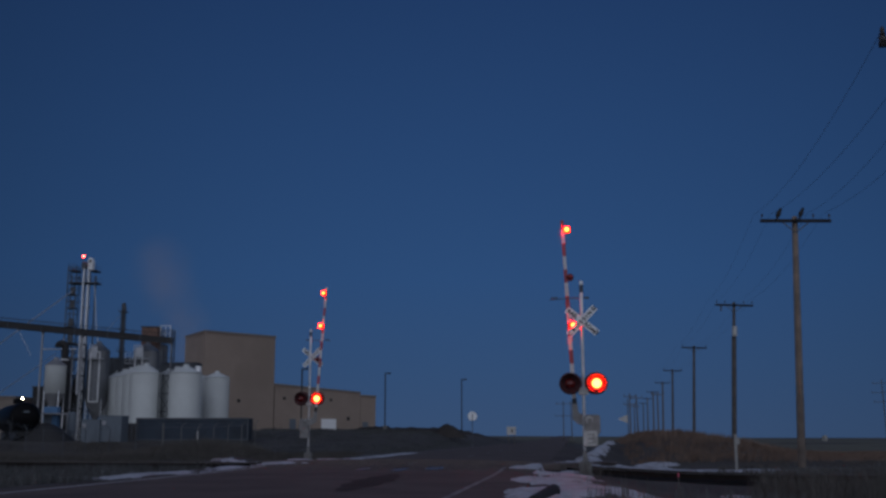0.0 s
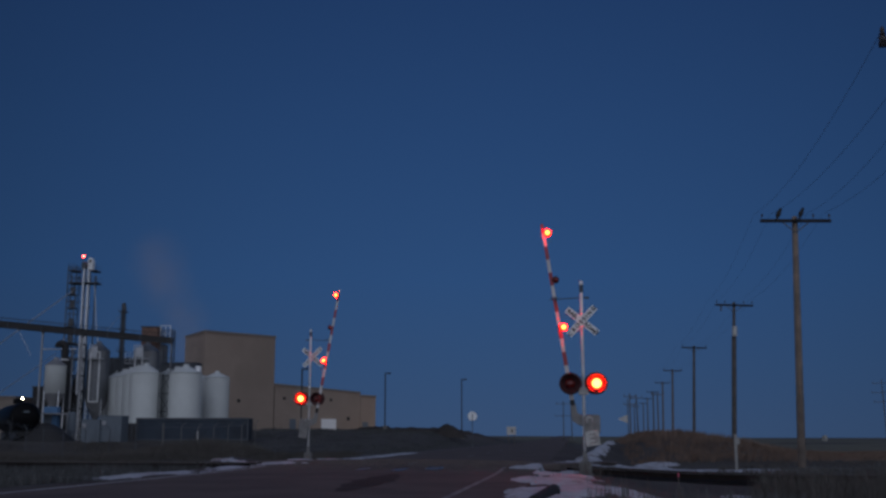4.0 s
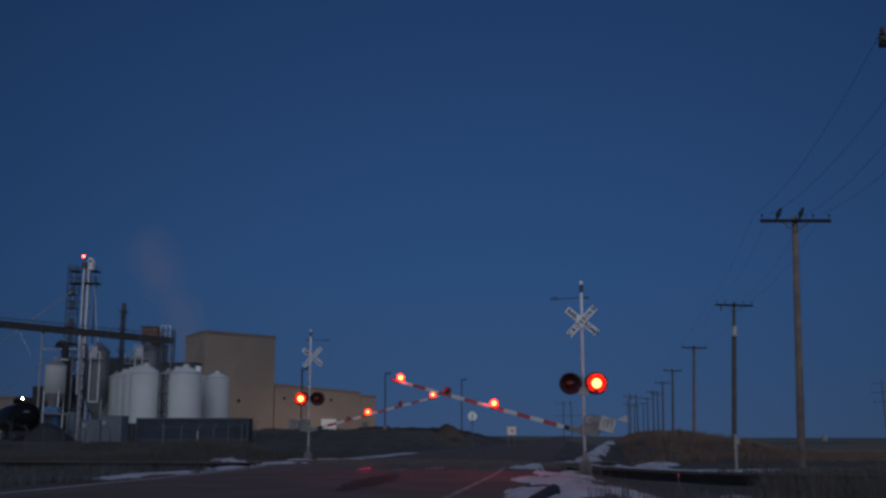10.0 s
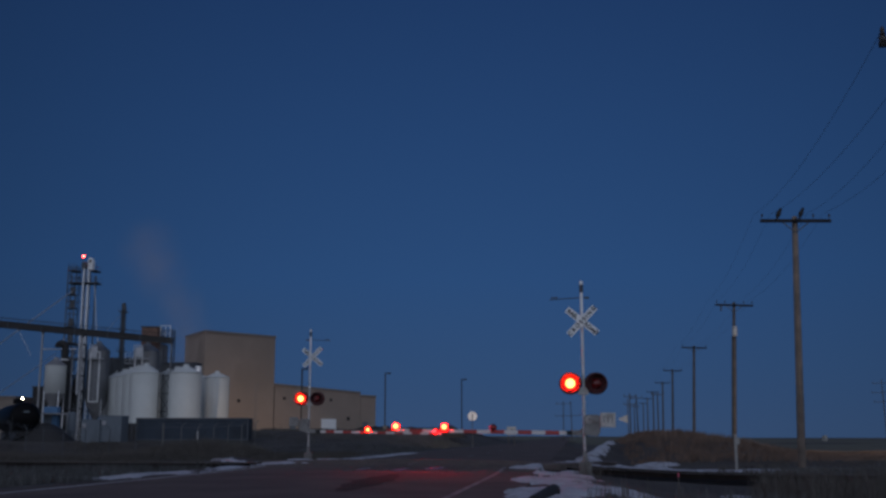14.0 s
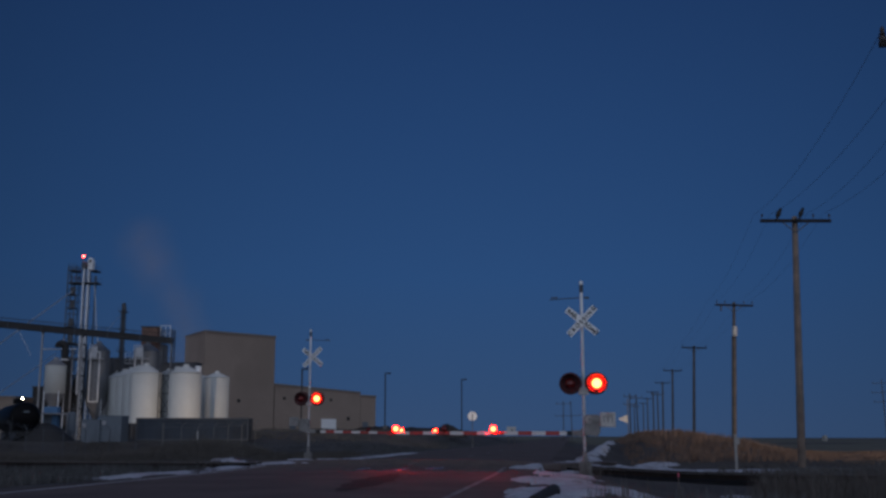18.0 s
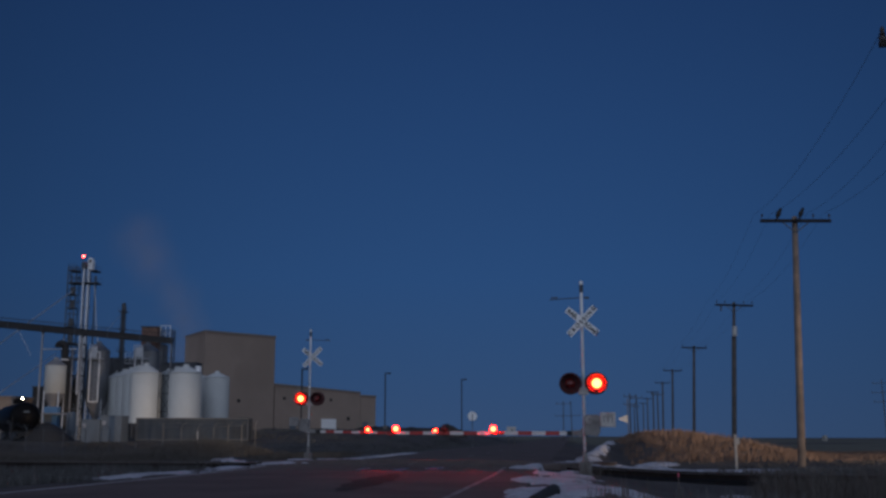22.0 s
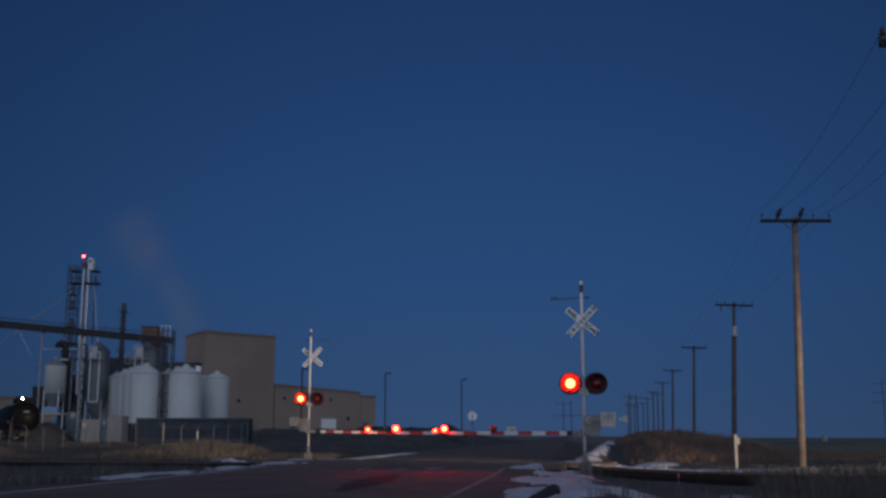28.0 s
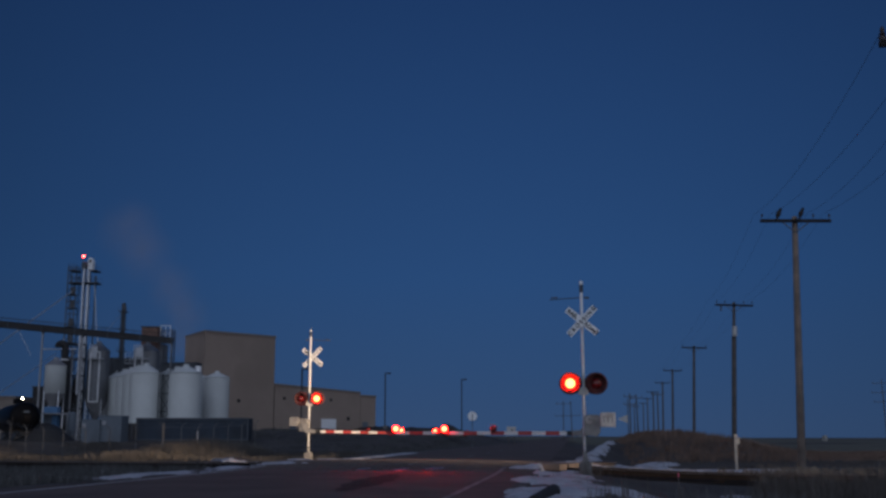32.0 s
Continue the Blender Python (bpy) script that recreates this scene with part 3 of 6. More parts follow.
def flasher(root, m, lit_label):
    """One flashing lamp: backing disc with its hood, housing and turning lamp insert."""
    bm = B()
    n = 36
    turn = pose(0, 0, 0, 90)
    hole, rim = 0.1595, 0.325
    lathe_rows = [(hole, 0.0), (rim - 0.02, 0.0), (rim, -0.012), (rim, -0.03), (hole, -0.02)]
    rings = [[bm.verts.new(turn @ Vector((r * math.cos(2 * math.pi * i / n), r * math.sin(2 * math.pi * i / n), z))) for i in range(n)] for r, z in lathe_rows]
    for k in range(len(rings)):
        a, b = rings[k], rings[(k + 1) % len(rings)]
        for i in range(n):
            j = (i + 1) % n
            bm.faces.new((a[i], a[j], b[j], b[i]))
    bmesh.ops.recalc_face_normals(bm, faces=bm.faces)
    disc = part("flasher", bm, "backing", root, "round black flashing light with a red-tinted disc", m=m)
    # housing can behind, closed at the back
    bm = lathe(B(), [(0.178, -0.005), (0.178, -0.14), (0.15, -0.19), (0.05, -0.21), (0.045, -0.2), (0.14, -0.18), (0.168, -0.13), (0.168, -0.005)], 24, turn)
    bm.faces.ensure_lookup_table()
    bmesh.ops.delete(bm, geom=[f for f in bm.faces if len(f.verts) > 4], context="FACES")
    lathe(bm, [(0.05, -0.2), (0.05, -0.215)], 16, turn)
    # baffle that hugs the lamp insert
    rows = [(0.172, -0.03), (0.172, -0.065), (0.1475, -0.065), (0.1555, -0.03)]
    rings = [[bm.verts.new(turn @ Vector((r * math.cos(2 * math.pi * i / 32), r * math.sin(2 * math.pi * i / 32), z))) for i in range(32)] for r, z in rows]
    for k in range(4):
        a, b = rings[k], rings[(k + 1) % 4]
        for i in range(32):
            j = (i + 1) % 32
            bm.faces.new((a[i], a[j], b[j], b[i]))
    part("housing", bm, "black", disc)
    # hood over the lens, flared and reddened to stand in for the lamp's halo
    bm = B()
    ang = [radians(a) for a in range(-85, 266, 13)]
    outer = [[bm.verts.new((r * math.cos(a), -0.02 - d, r * math.sin(a))) for a in ang] for r, d in ((0.2, 0.0), (0.285, 0.0), (0.275, 0.0), (0.19, 0.0))]
    for row, far in zip(outer, (False, True, True, False)):
        for v, a in zip(row, ang):
            if far:
                v.co.y = -0.05 - 0.24 * (0.35 + 0.65 * max(0, math.sin(a)))
            else:
                v.co.y = 0.0
    for k in range(4):
        a, b = outer[k], outer[(k + 1) % 4]
        for i in range(len(ang) - 1):
            bm.faces.new((a[i], a[i + 1], b[i + 1], b[i]))
    bmesh.ops.recalc_face_normals(bm, faces=bm.faces)
    part("hood", bm, "hood", disc)
    bulb = part("lamp_insert", lens(B(), 0.158), ("lamp_lit", "redlens"), disc, lit_label)
    bulb.matrix_basis = pose(0, -0.005, 0)
    return bulb


def signal(x, y, rz, sgn, top, cross, lamps, pivot, reach, drop, spots, first, label, front):
    """A gate signal. sgn: the way its arm points along local x. Returns its arm, its flashers and its arm lamps."""
    root = thing("crossing_signal", pose(x, y, 0, 0, 0, rz), label, "crossing signal", "railway crossing signals")
    bm = box(B(), (0, 0, 0.0), (0.36, 0.36, 0.72), 0.03)
    part("foundation", bm, "conc", root, "weathered concrete footing")
    bm = lathe(B(), [(0.12, 0.36), (0.12, 0.39), (0.07, 0.41), (0.068, 0.62), (0.052, 0.66)], 16)
    part("base_collar", bm, "cast", root)
    bm = lathe(B(), [(0.044, 0.5), (0.042, top - 0.3), (0.041, top - 0.1)], 18)
    part("mast", bm, "silver", root, "silver-painted steel mast", smooth=True)
    bm = lathe(B(), [(0.05, top - 0.36), (0.058, top - 0.32), (0.058, top - 0.16), (0.05, top - 0.13)], 16)
    part("mast_collar", bm, "darksteel", root, "dark mast collar")
    bm = lathe(B(), [(0.046, top - 0.13), (0.052, top - 0.11), (0.05, top - 0.02), (0.02, top)], 16)
    part("mast_cap", bm, "sign", root, "pale mast cap")
    bm = rod(B(), (sgn * 0.95, 0.05, top - 0.56), (-sgn * 0.22, 0.0, top - 0.5), 0.014, n=6)
    box(bm, (sgn * 0.8, 0.05, top - 0.5), (0.2, 0.05, 0.03))
    box(bm, (-sgn * 0.16, 0, top - 0.53), (0.14, 0.05, 0.04))
    part("aerial_rod", bm, "darksteel", root, "thin dark side rod")
    # crossbuck
    yb, xb, length = (-0.09, 0.0, 1.14) if front else (0.1, 0.09, 1.2)
    for k, (ang, words) in enumerate(((-39, "RAIL   ROAD"), (46.5, "CROSSING"))):
        bm = box(B(), (0, 0, 0), (length, 0.014, 0.2), 0.004)
        blade = part("crossbuck_blade", bm, "sign", root, "white crossbuck blade", m=pose(xb, yb - 0.017 * k, cross + 0.3 * xb, 0, -ang, 0))
        if words[0] == "C":
            letters(words, 0.172, blade, pose(0, -0.0085, -0.005, 90), "black", space=1.5)
        else:
            for w, u in (("RAIL", -0.355), ("ROAD", 0.345)):
                letters(w, 0.168, blade, pose(u, -0.0085, -0.005, 90), "black", space=1.06)
    for dz in (-0.08, 0.08):
        part("crossbuck_clamp", box(B(), (0, yb / 2, cross + dz), (0.2, abs(yb) + 0.03, 0.03)), "galv", root)
    # flashers
    bm = rod(B(), (-0.42, 0.02, lamps + 0.13), (0.42, 0.02, lamps + 0.13), 0.03, n=10)
    for u in (-0.385, 0.385):
        rod(bm, (u, 0.02, lamps + 0.14), (u, 0.06, lamps + 0.02), 0.024, n=8)
    part("lamp_bracket", bm, "darksteel", root, "dark lamp crossarm")
    bm = box(B(), (0, 0, lamps - 0.22), (0.3, 0.15, 0.22), 0.02)
    part("junction_box", bm, "plate", root, "pale junction box")
    bulbs = [flasher(root, pose(u, -0.1, lamps), "red lamp lens") for u in (-0.385, 0.385)]
    for u in (-0.385, 0.385):
        b = flasher(root, pose(u * 0.92, 0.32, lamps + 0.02, 0, 0, 180 + sgn * 14), "unlit red lamp lens")
        b.matrix_basis = pose(0, -0.005, 0, 0, 0, 180)
    # gate mechanism
    px, pz = pivot
    bm = prism(B(), [(-0.23, -0.34), (0.16, -0.38), (0.24, -0.24), (0.24, 0.2), (0.18, 0.25), (-0.16, 0.25), (-0.23, 0.18)], -0.13, 0.13)
    bmesh.ops.bevel(bm, geom=bm.edges[:], offset=0.015, segments=1, affect="EDGES")
    mech = part("gate_mechanism", bm, "cast", root, "grey cast gate mechanism case", m=pose(px - sgn * 0.08, 0.0, pz - 0.1))
    bm = lathe(B(), [(0.11, 0), (0.11, 0.03), (0.06, 0.035)], 18, pose(sgn * 0.08, -0.13, 0.1, 90))
    for i in range(6):
        a = i * math.pi / 3
        rod(bm, (sgn * 0.08 + 0.085 * math.cos(a), -0.155, 0.1 + 0.085 * math.sin(a)), (sgn * 0.08 + 0.085 * math.cos(a), -0.185, 0.1 + 0.085 * math.sin(a)), 0.016, n=6)
    part("hub_cover", bm, "plate", mech, "bolted hub cover")
    # the arm: a bent casting that carries the striped bar, the counterweight and the lamps
    d = drop
    ya = 0.165 if front else -0.165
    bm = prism(B(), [(-sgn * 0.12, 0.12), (sgn * 0.06, 0.1), (sgn * 0.12, -d + 0.26), (sgn * 0.26, -d + 0.09), (sgn * 0.54, -d + 0.075), (sgn * 0.54, -d - 0.075), (sgn * 0.04, -d - 0.09), (-sgn * 0.12, -d + 0.1), (-sgn * 0.2, -0.04)], ya - 0.025, ya + 0.025)
    for v in (-0.165, 0.165):
        beam(bm, (sgn * 0.04, v, 0.02), (-sgn * 0.42, v, 0.0), 0.05, 0.12)
    arm = part("gate_arm", bm, "cast", root, "striped gate arm on a bent grey casting", m=pose(px, 0, pz))
    bm = box(B(), (-sgn * 0.54, -0.2, 0.0), (0.44, 0.16, 0.42), 0.02)
    part("counterweight", bm, "plate" if front else "cast", arm, "counterweight plate with worn marks")
    for dx, dz, w, h in ((-0.12, 0.02, 0.035, 0.2), (0.0, 0.02, 0.03, 0.2), (0.12, 0.02, 0.035, 0.2)):
        bm = box(B(), (-sgn * 0.54 + dx, -0.282, dz), (w, 0.004, h))
        part("worn_marking", bm, "cast", arm, "grey bar of worn marking")
    end = reach + 0.3
    u, k = first[0], 0
    bm = box(B(), (sgn * (0.5 + first[0]) / 2, ya, -d), (first[0] - 0.49, 0.09, 0.13), 0.01)
    part("breakaway_bracket", bm, "black", arm, "black breakaway bracket")
    while u < end - 0.05:
        w = min(0.406 if k else first[1] - first[0], end - u)
        h0 = 0.125 - 0.006 * u
        bm = box(B(), (0, 0, 0), (w - 0.002, 0.03, h0), 0.006)
        part("arm_stripe", bm, "white" if k % 2 == 0 else "red", arm, m=pose(sgn * (u + w / 2), ya, -d))
        u += w
        k += 1
    made = []
    for u in spots:
        turn = pose(sgn * u, ya, -d + 0.125, 90)
        bm = lathe(B(), [(0.107, 0.012), (0.107, -0.094), (0.097, -0.094), (0.097, 0.012)], 20, turn)
        bmesh.ops.delete(bm, geom=[f for f in bm.faces if len(f.verts) > 4], context="FACES")
        box(bm, (sgn * u, ya, -d + 0.035), (0.08, 0.06, 0.05))
        lathe(bm, [(0.105, -0.095), (0.105, -0.103)], 20, turn)
        part("lamp_housing", bm, "black", arm, "small black arm lamp housing")
        b = part("arm_lamp", lens(B(), 0.095), ("arm_lit", "redlens"), arm, "small red arm lamp")
        b.matrix_basis = pose(sgn * u, ya, -d + 0.125)
        made.append((b, (sgn * u, ya, -d + 0.125)))
    return arm, (px, pz), bulbs, made


SIGNALS = {}


def build_signals():
    SIGNALS["near"] = signal(4.14, 31, -6.41, -1, 5.69, 4.46, 2.62, (0.14, 1.563), 5.742, 0.385, (5.742, 4.281, 2.821), (0.65, 0.87),
                             "silver railway crossing signal with crossbuck, flashing lamps and striped gate", True)
    SIGNALS["far"] = signal(-6.34, 50, -4.13, 1, 6.18, 4.82, 2.87, (-0.125, 1.788), 6.139, 0.437, (6.139, 4.559, 2.973), (0.72, 0.98),
                            "silver railway crossing signal seen from behind its crossbuck", False)


def flips(toggles, lit, shift_on, shift_off, place):
    """Rows for a lamp insert that turns its glowing face forward and away again."""
    rows = [(0, 0 if lit else 180)]
    for t in toggles:
        lit = not lit
        n = round(t, 2)
        s = t - 0.034 + (shift_on if lit else shift_off).get(n, 0)
        if s - 0.001 <= rows[-1][0] or s > 31.905:
            continue
        a, b = (180, 360) if lit else (0, 180)
        for i in range(4):
            rows.append((s + i / 30, a + (b - a) * i / 3))
        rows[-1] = (rows[-1][0], b % 360)
    rows.append((32, rows[-1][1]))
    return [(t, pose(*place, 0, 0, a)) for t, a in rows]


def motions():
    # gate arms: degrees above their lowered place
    near = [(0, 87.3), (3.35, 87.3), (3.7, 85.2), (4.2, 78.3), (4.8, 68.0), (5.5, 56.6), (6, 50.9), (6.5, 45.4), (7, 39.5), (7.5, 34.5), (8, 29.9), (8.5, 25.5), (9, 21.7), (9.5, 18.2), (10, 15.4), (10.5, 12.5), (11, 10.2), (11.5, 8.2), (12, 6.4), (12.5, 4.9), (13, 3.2), (13.5, 1.9), (14, 0.9), (14.5, 0.1), (32, 0.1)]
    far = [(0, 86.1), (3.3, 86.1), (3.7, 83.9), (4.2, 77.6), (4.8, 68.8), (5.6, 56.5), (6, 52.0), (6.5, 47.1), (7, 41.4), (7.5, 36.3), (8, 31.6), (8.5, 27.2), (9, 23.1), (9.5, 19.1), (10, 14.6), (10.5, 11.1), (11, 8.0), (11.5, 4.3), (12, 2.0), (12.5, -0.1), (12.9, -1.1), (32, -1.1)]
    for key, rows, sgn in (("near", near, 1), ("far", far, -1)):
        arm, (px, pz), _, _ = SIGNALS[key]
        walk(arm, [(t, pose(px, 0, pz, 0, sgn * a, 0)) for t, a in rows])
    # flashing lamps
    near_t = [25.0 + 0.5955 * k for k in range(-41, 12)]
    far_t = [0.596 * k - 0.25 for k in range(1, 55)]
    on_n, off_n = {2.97: -0.09, 25.0: -0.07, 22.02: 0.05, 19.05: 0.03, 27.98: -0.07, 30.95: -0.06}, {2.97: -0.09, 25.0: 0.04, 22.02: 0.05, 19.05: 0.03, 27.98: -0.08, 30.95: -0.07}
    shift_f = {20.01: 0.07, 22.99: -0.08, 28.95: -0.08, 0.94: -0.04, 17.03: 0.05, 31.93: -0.05}
    for key, ts, on, off, first in (("near", near_t, on_n, off_n, 1), ("far", far_t, shift_f, shift_f, 1)):
        _, _, bulbs, lamps = SIGNALS[key]
        for i, b in enumerate(bulbs):
            walk(b, flips(ts, i == first, on, off, (0, -0.005, 0)))
        mid_lit = key == "far"
        for (b, place), lit in zip(lamps[1:], (mid_lit, not mid_lit)):
            walk(b, flips(ts, lit, on, off, place))
    # the train on its way to the crossing
    walk(TRAIN[0], [(t, train_pose(t)) for t in [*range(0, 32, 2), 32]])
    for puff, rows in STEAM:
        walk(puff, rows)


# ---- utility poles and wires ----
def utility_pole(x, y, h, arm=3.05, z0=None, lean=0.0, near=False, label="weathered brown wooden utility pole with one crossarm", slim=False):
    z0 = land(x, y) if z0 is None else z0
    root = thing("utility_pole", pose(x, y, z0, 0, lean, -8), label, "utility pole", "utility poles along the field")
    n = 14 if near else 8
    rows = [(0.158, -0.2), (0.153, 2.5), (0.14, h * 0.6), (0.118, h + 0.08), (0.06, h + 0.12)]
    if slim:
        rows = [(0.17, -0.2), (0.165, 2.5), (0.16, h - 2.3), (0.105, h - 2.25), (0.1, h + 0.1), (0.05, h + 0.13)]
    bm = lathe(B(), rows, n)
    part("pole", bm, "wood" if arm > 2.8 else "wooddark", root, smooth=True)
    if near and arm > 2.8:
        # lower part of the pole in slightly darker wood
        bm = lathe(B(), [(0.165, -0.1), (0.162, 2.75), (0.157, 2.85)], n)
        part("pole_wrap", bm, "woodlow", root, "slightly darker lower part of the pole")
    bm = box(B(), (0, -0.19, h - 0.12), (arm, 0.1, 0.13), 0.008)
    part("crossarm", bm, "armwood", root, "dark wooden crossarm")
    for s in (-1, 1):
        bm = beam(B(), (s * 0.55, -0.2, h - 0.17), (s * 0.02, -0.17, h - 0.62), 0.012, 0.045)
        part("brace", bm, "darksteel", root)
    for u in (-arm / 2 + 0.08, -arm / 4, arm / 4, arm / 2 - 0.08) if near else (-arm / 2 + 0.08, arm / 2 - 0.08):
        rows = [(0.012, -0.06), (0.012, 0.06), (0.045, 0.07), (0.05, 0.1), (0.03, 0.13), (0.04, 0.15), (0.015, 0.19)]
        if y < 25:
            # stout stacked sheds on the first pole
            rows = [(0.07, -0.06), (0.085, 0.02), (0.05, 0.05), (0.068, 0.1), (0.04, 0.13), (0.05, 0.18), (0.02, 0.25)]
        bm = lathe(B(), [(r, h + v) for r, v in rows], 12, pose(u, -0.19, 0))
        part("insulator", bm, "porcelain", root, "dark porcelain insulator")
    return root


POLES = [(10.35, 20.0, 9.0, -0.05), (14.65, 43.5, 10.21, 0.0), (19.95, 72.8, 10.3, 0.0), (25.5, 107.9, 10.3, 0.0), (31.5, 145.4, 10.3, 0.0), (37.0, 178, 10.3, 0.0), (42.6, 214, 10.3, 0.0), (48.4, 250, 10.3, 0.0), (54.2, 286, 10.3, 0.0)]


def build_poles():
    for i, (x, y, top, _) in enumerate(POLES):
        z0 = land(x, y)
        r = utility_pole(x, y, top - z0, (3.05, 2.9)[i] if i < 2 else 2.55, z0, (0, 1.7, 2.6, 2.3, 1.7, 1, 0.5, 0.5, 0.5)[i], i < 3, slim=i == 2)
        if i == 2:
            bm = lathe(B(), [(0.13, 0), (0.17, 0.05), (0.17, 0.62), (0.12, 0.7)], 14, pose(0.0, -0.32, top - z0 - 2.3))
            part("transformer", bm, "plate", r, "small grey pole transformer")
            bm = rod(B(), (-0.9, -0.2, top - z0 - 0.2), (-0.9, -0.2, top - z0 - 0.55), 0.05, n=8)
            part("fuse_cutout", bm, "porcelain", r)
    # wires with their sag, span by span
    def wire(a, b, sag, r):
        bm = B()
        a, b = Vector(a), Vector(b)
        across = (b - a).cross(Vector((0, 0, 1))).normalized()
        prev = None
        for i in range(17):
            f = i / 16
            p = a.lerp(b, f) - Vector((0, 0, sag * 4 * f * (1 - f)))
            cur = [bm.verts.new(p + across * (r * math.cos(k * 1.2566)) + Vector((0, 0, r * math.sin(k * 1.2566)))) for k in range(5)]
            if prev:
                for k in range(5):
                    bm.faces.new((prev[k], prev[(k + 1) % 5], cur[(k + 1) % 5], cur[k]))
            prev = cur
        tagged(part("overhead_wire", bm, "wire"), "thin dark overhead wire strung between poles", "wire", "overhead wires")
    for k, ((xa, ya, ta, _), (xb, yb, tb, _)) in enumerate(zip(POLES, POLES[1:6])):
        for u, v in zip((-1.44, -0.76, 0.76, 1.44), (-1.44, -0.36, 0.28, 1.25) if k == 0 else (-1.44, -0.76, 0.76, 1.44)):
            c, s = math.cos(radians(-8)), math.sin(radians(-8))
            wire((xa + c * v, ya + s * v - 0.19, ta + (0.23 if k == 0 else 0.18)), (xb + c * u, yb + s * u - 0.19, tb + 0.18), 0.55, 0.0055 if k == 0 else 0.004)
    # two birds on the crossarm
    for u, turn in ((-0.42, 15), (0.5, 25)):
        x, y, top, _ = POLES[1]
        bm = lathe(B(), [(0.005, -0.13), (0.05, -0.1), (0.085, 0.0), (0.08, 0.1), (0.05, 0.19), (0.002, 0.22)], 12, pose(0, 0, 0.18, 0, 28, 0))
        bmesh.ops.create_uvsphere(bm, u_segments=10, v_segments=8, radius=0.055, matrix=pose(0.11, 0, 0.38))
        rod(bm, (0.15, 0, 0.38), (0.21, 0, 0.37), 0.016, 0.002, 6)
        beam(bm, (-0.05, 0, 0.08), (-0.17, 0, -0.1), 0.06, 0.02)
        for s in (-0.02, 0.02):
            rod(bm, (0.0, s, 0.1), (0.01, s, 0.0), 0.007, n=5)
        b = part("bird", bm, "bird", m=pose(x + u, y - 0.19 - u * 0.13, top - 0.06, 0, 0, turn) @ Matrix.Scale(1.2, 4))
        tagged(b, "dark perched bird on the pole's crossarm", "bird", "birds on the crossarm")


def tall_pole(x, y, h, arms, lean=0):
    z0 = land(x, y)
    root = thing("power_pole", pose(x, y, z0, 0, lean, -10), "distant dark wooden power pole with crossarms", "power pole", "distant power poles")
    part("pole", rod(B(), (0, 0, -0.3), (0, 0, h), 0.15, 0.1, 8), "wooddark", root)
    for z, w in arms:
        part("crossarm", box(B(), (0, -0.2, z), (w, 0.1, 0.13)), "wooddark", root)
        for s in (-0.46, 0.46):
            part("insulator", rod(B(), (w * s, -0.2, z + 0.1), (w * s, -0.2, z + 0.5), 0.06, n=6), "porcelain", root)


def build_far_poles():
    for x, y, h, arms, lean in ((34.2, 300, 11.5, ((7.2, 5.0), (10.6, 4.2)), 0), (36.6, 300, 11.2, ((7.0, 5.0),), -1.5), (36.5, 206, 9.7, ((9.1, 2.4), (7.6, 2.4)), 0), (38.4, 208, 9.3, ((8.8, 2.4),), -1.5),
                               (119.4, 285, 16.5, ((15.5, 5.0), (13.0, 6.0), (10.5, 5.0)), -1.5), (39.7, 195, 9.4, ((8.9, 2.4),), 0), (43.5, 240, 8.6, ((8.0, 2.4),), 0)):
        tall_pole(x, y, h, arms, lean)


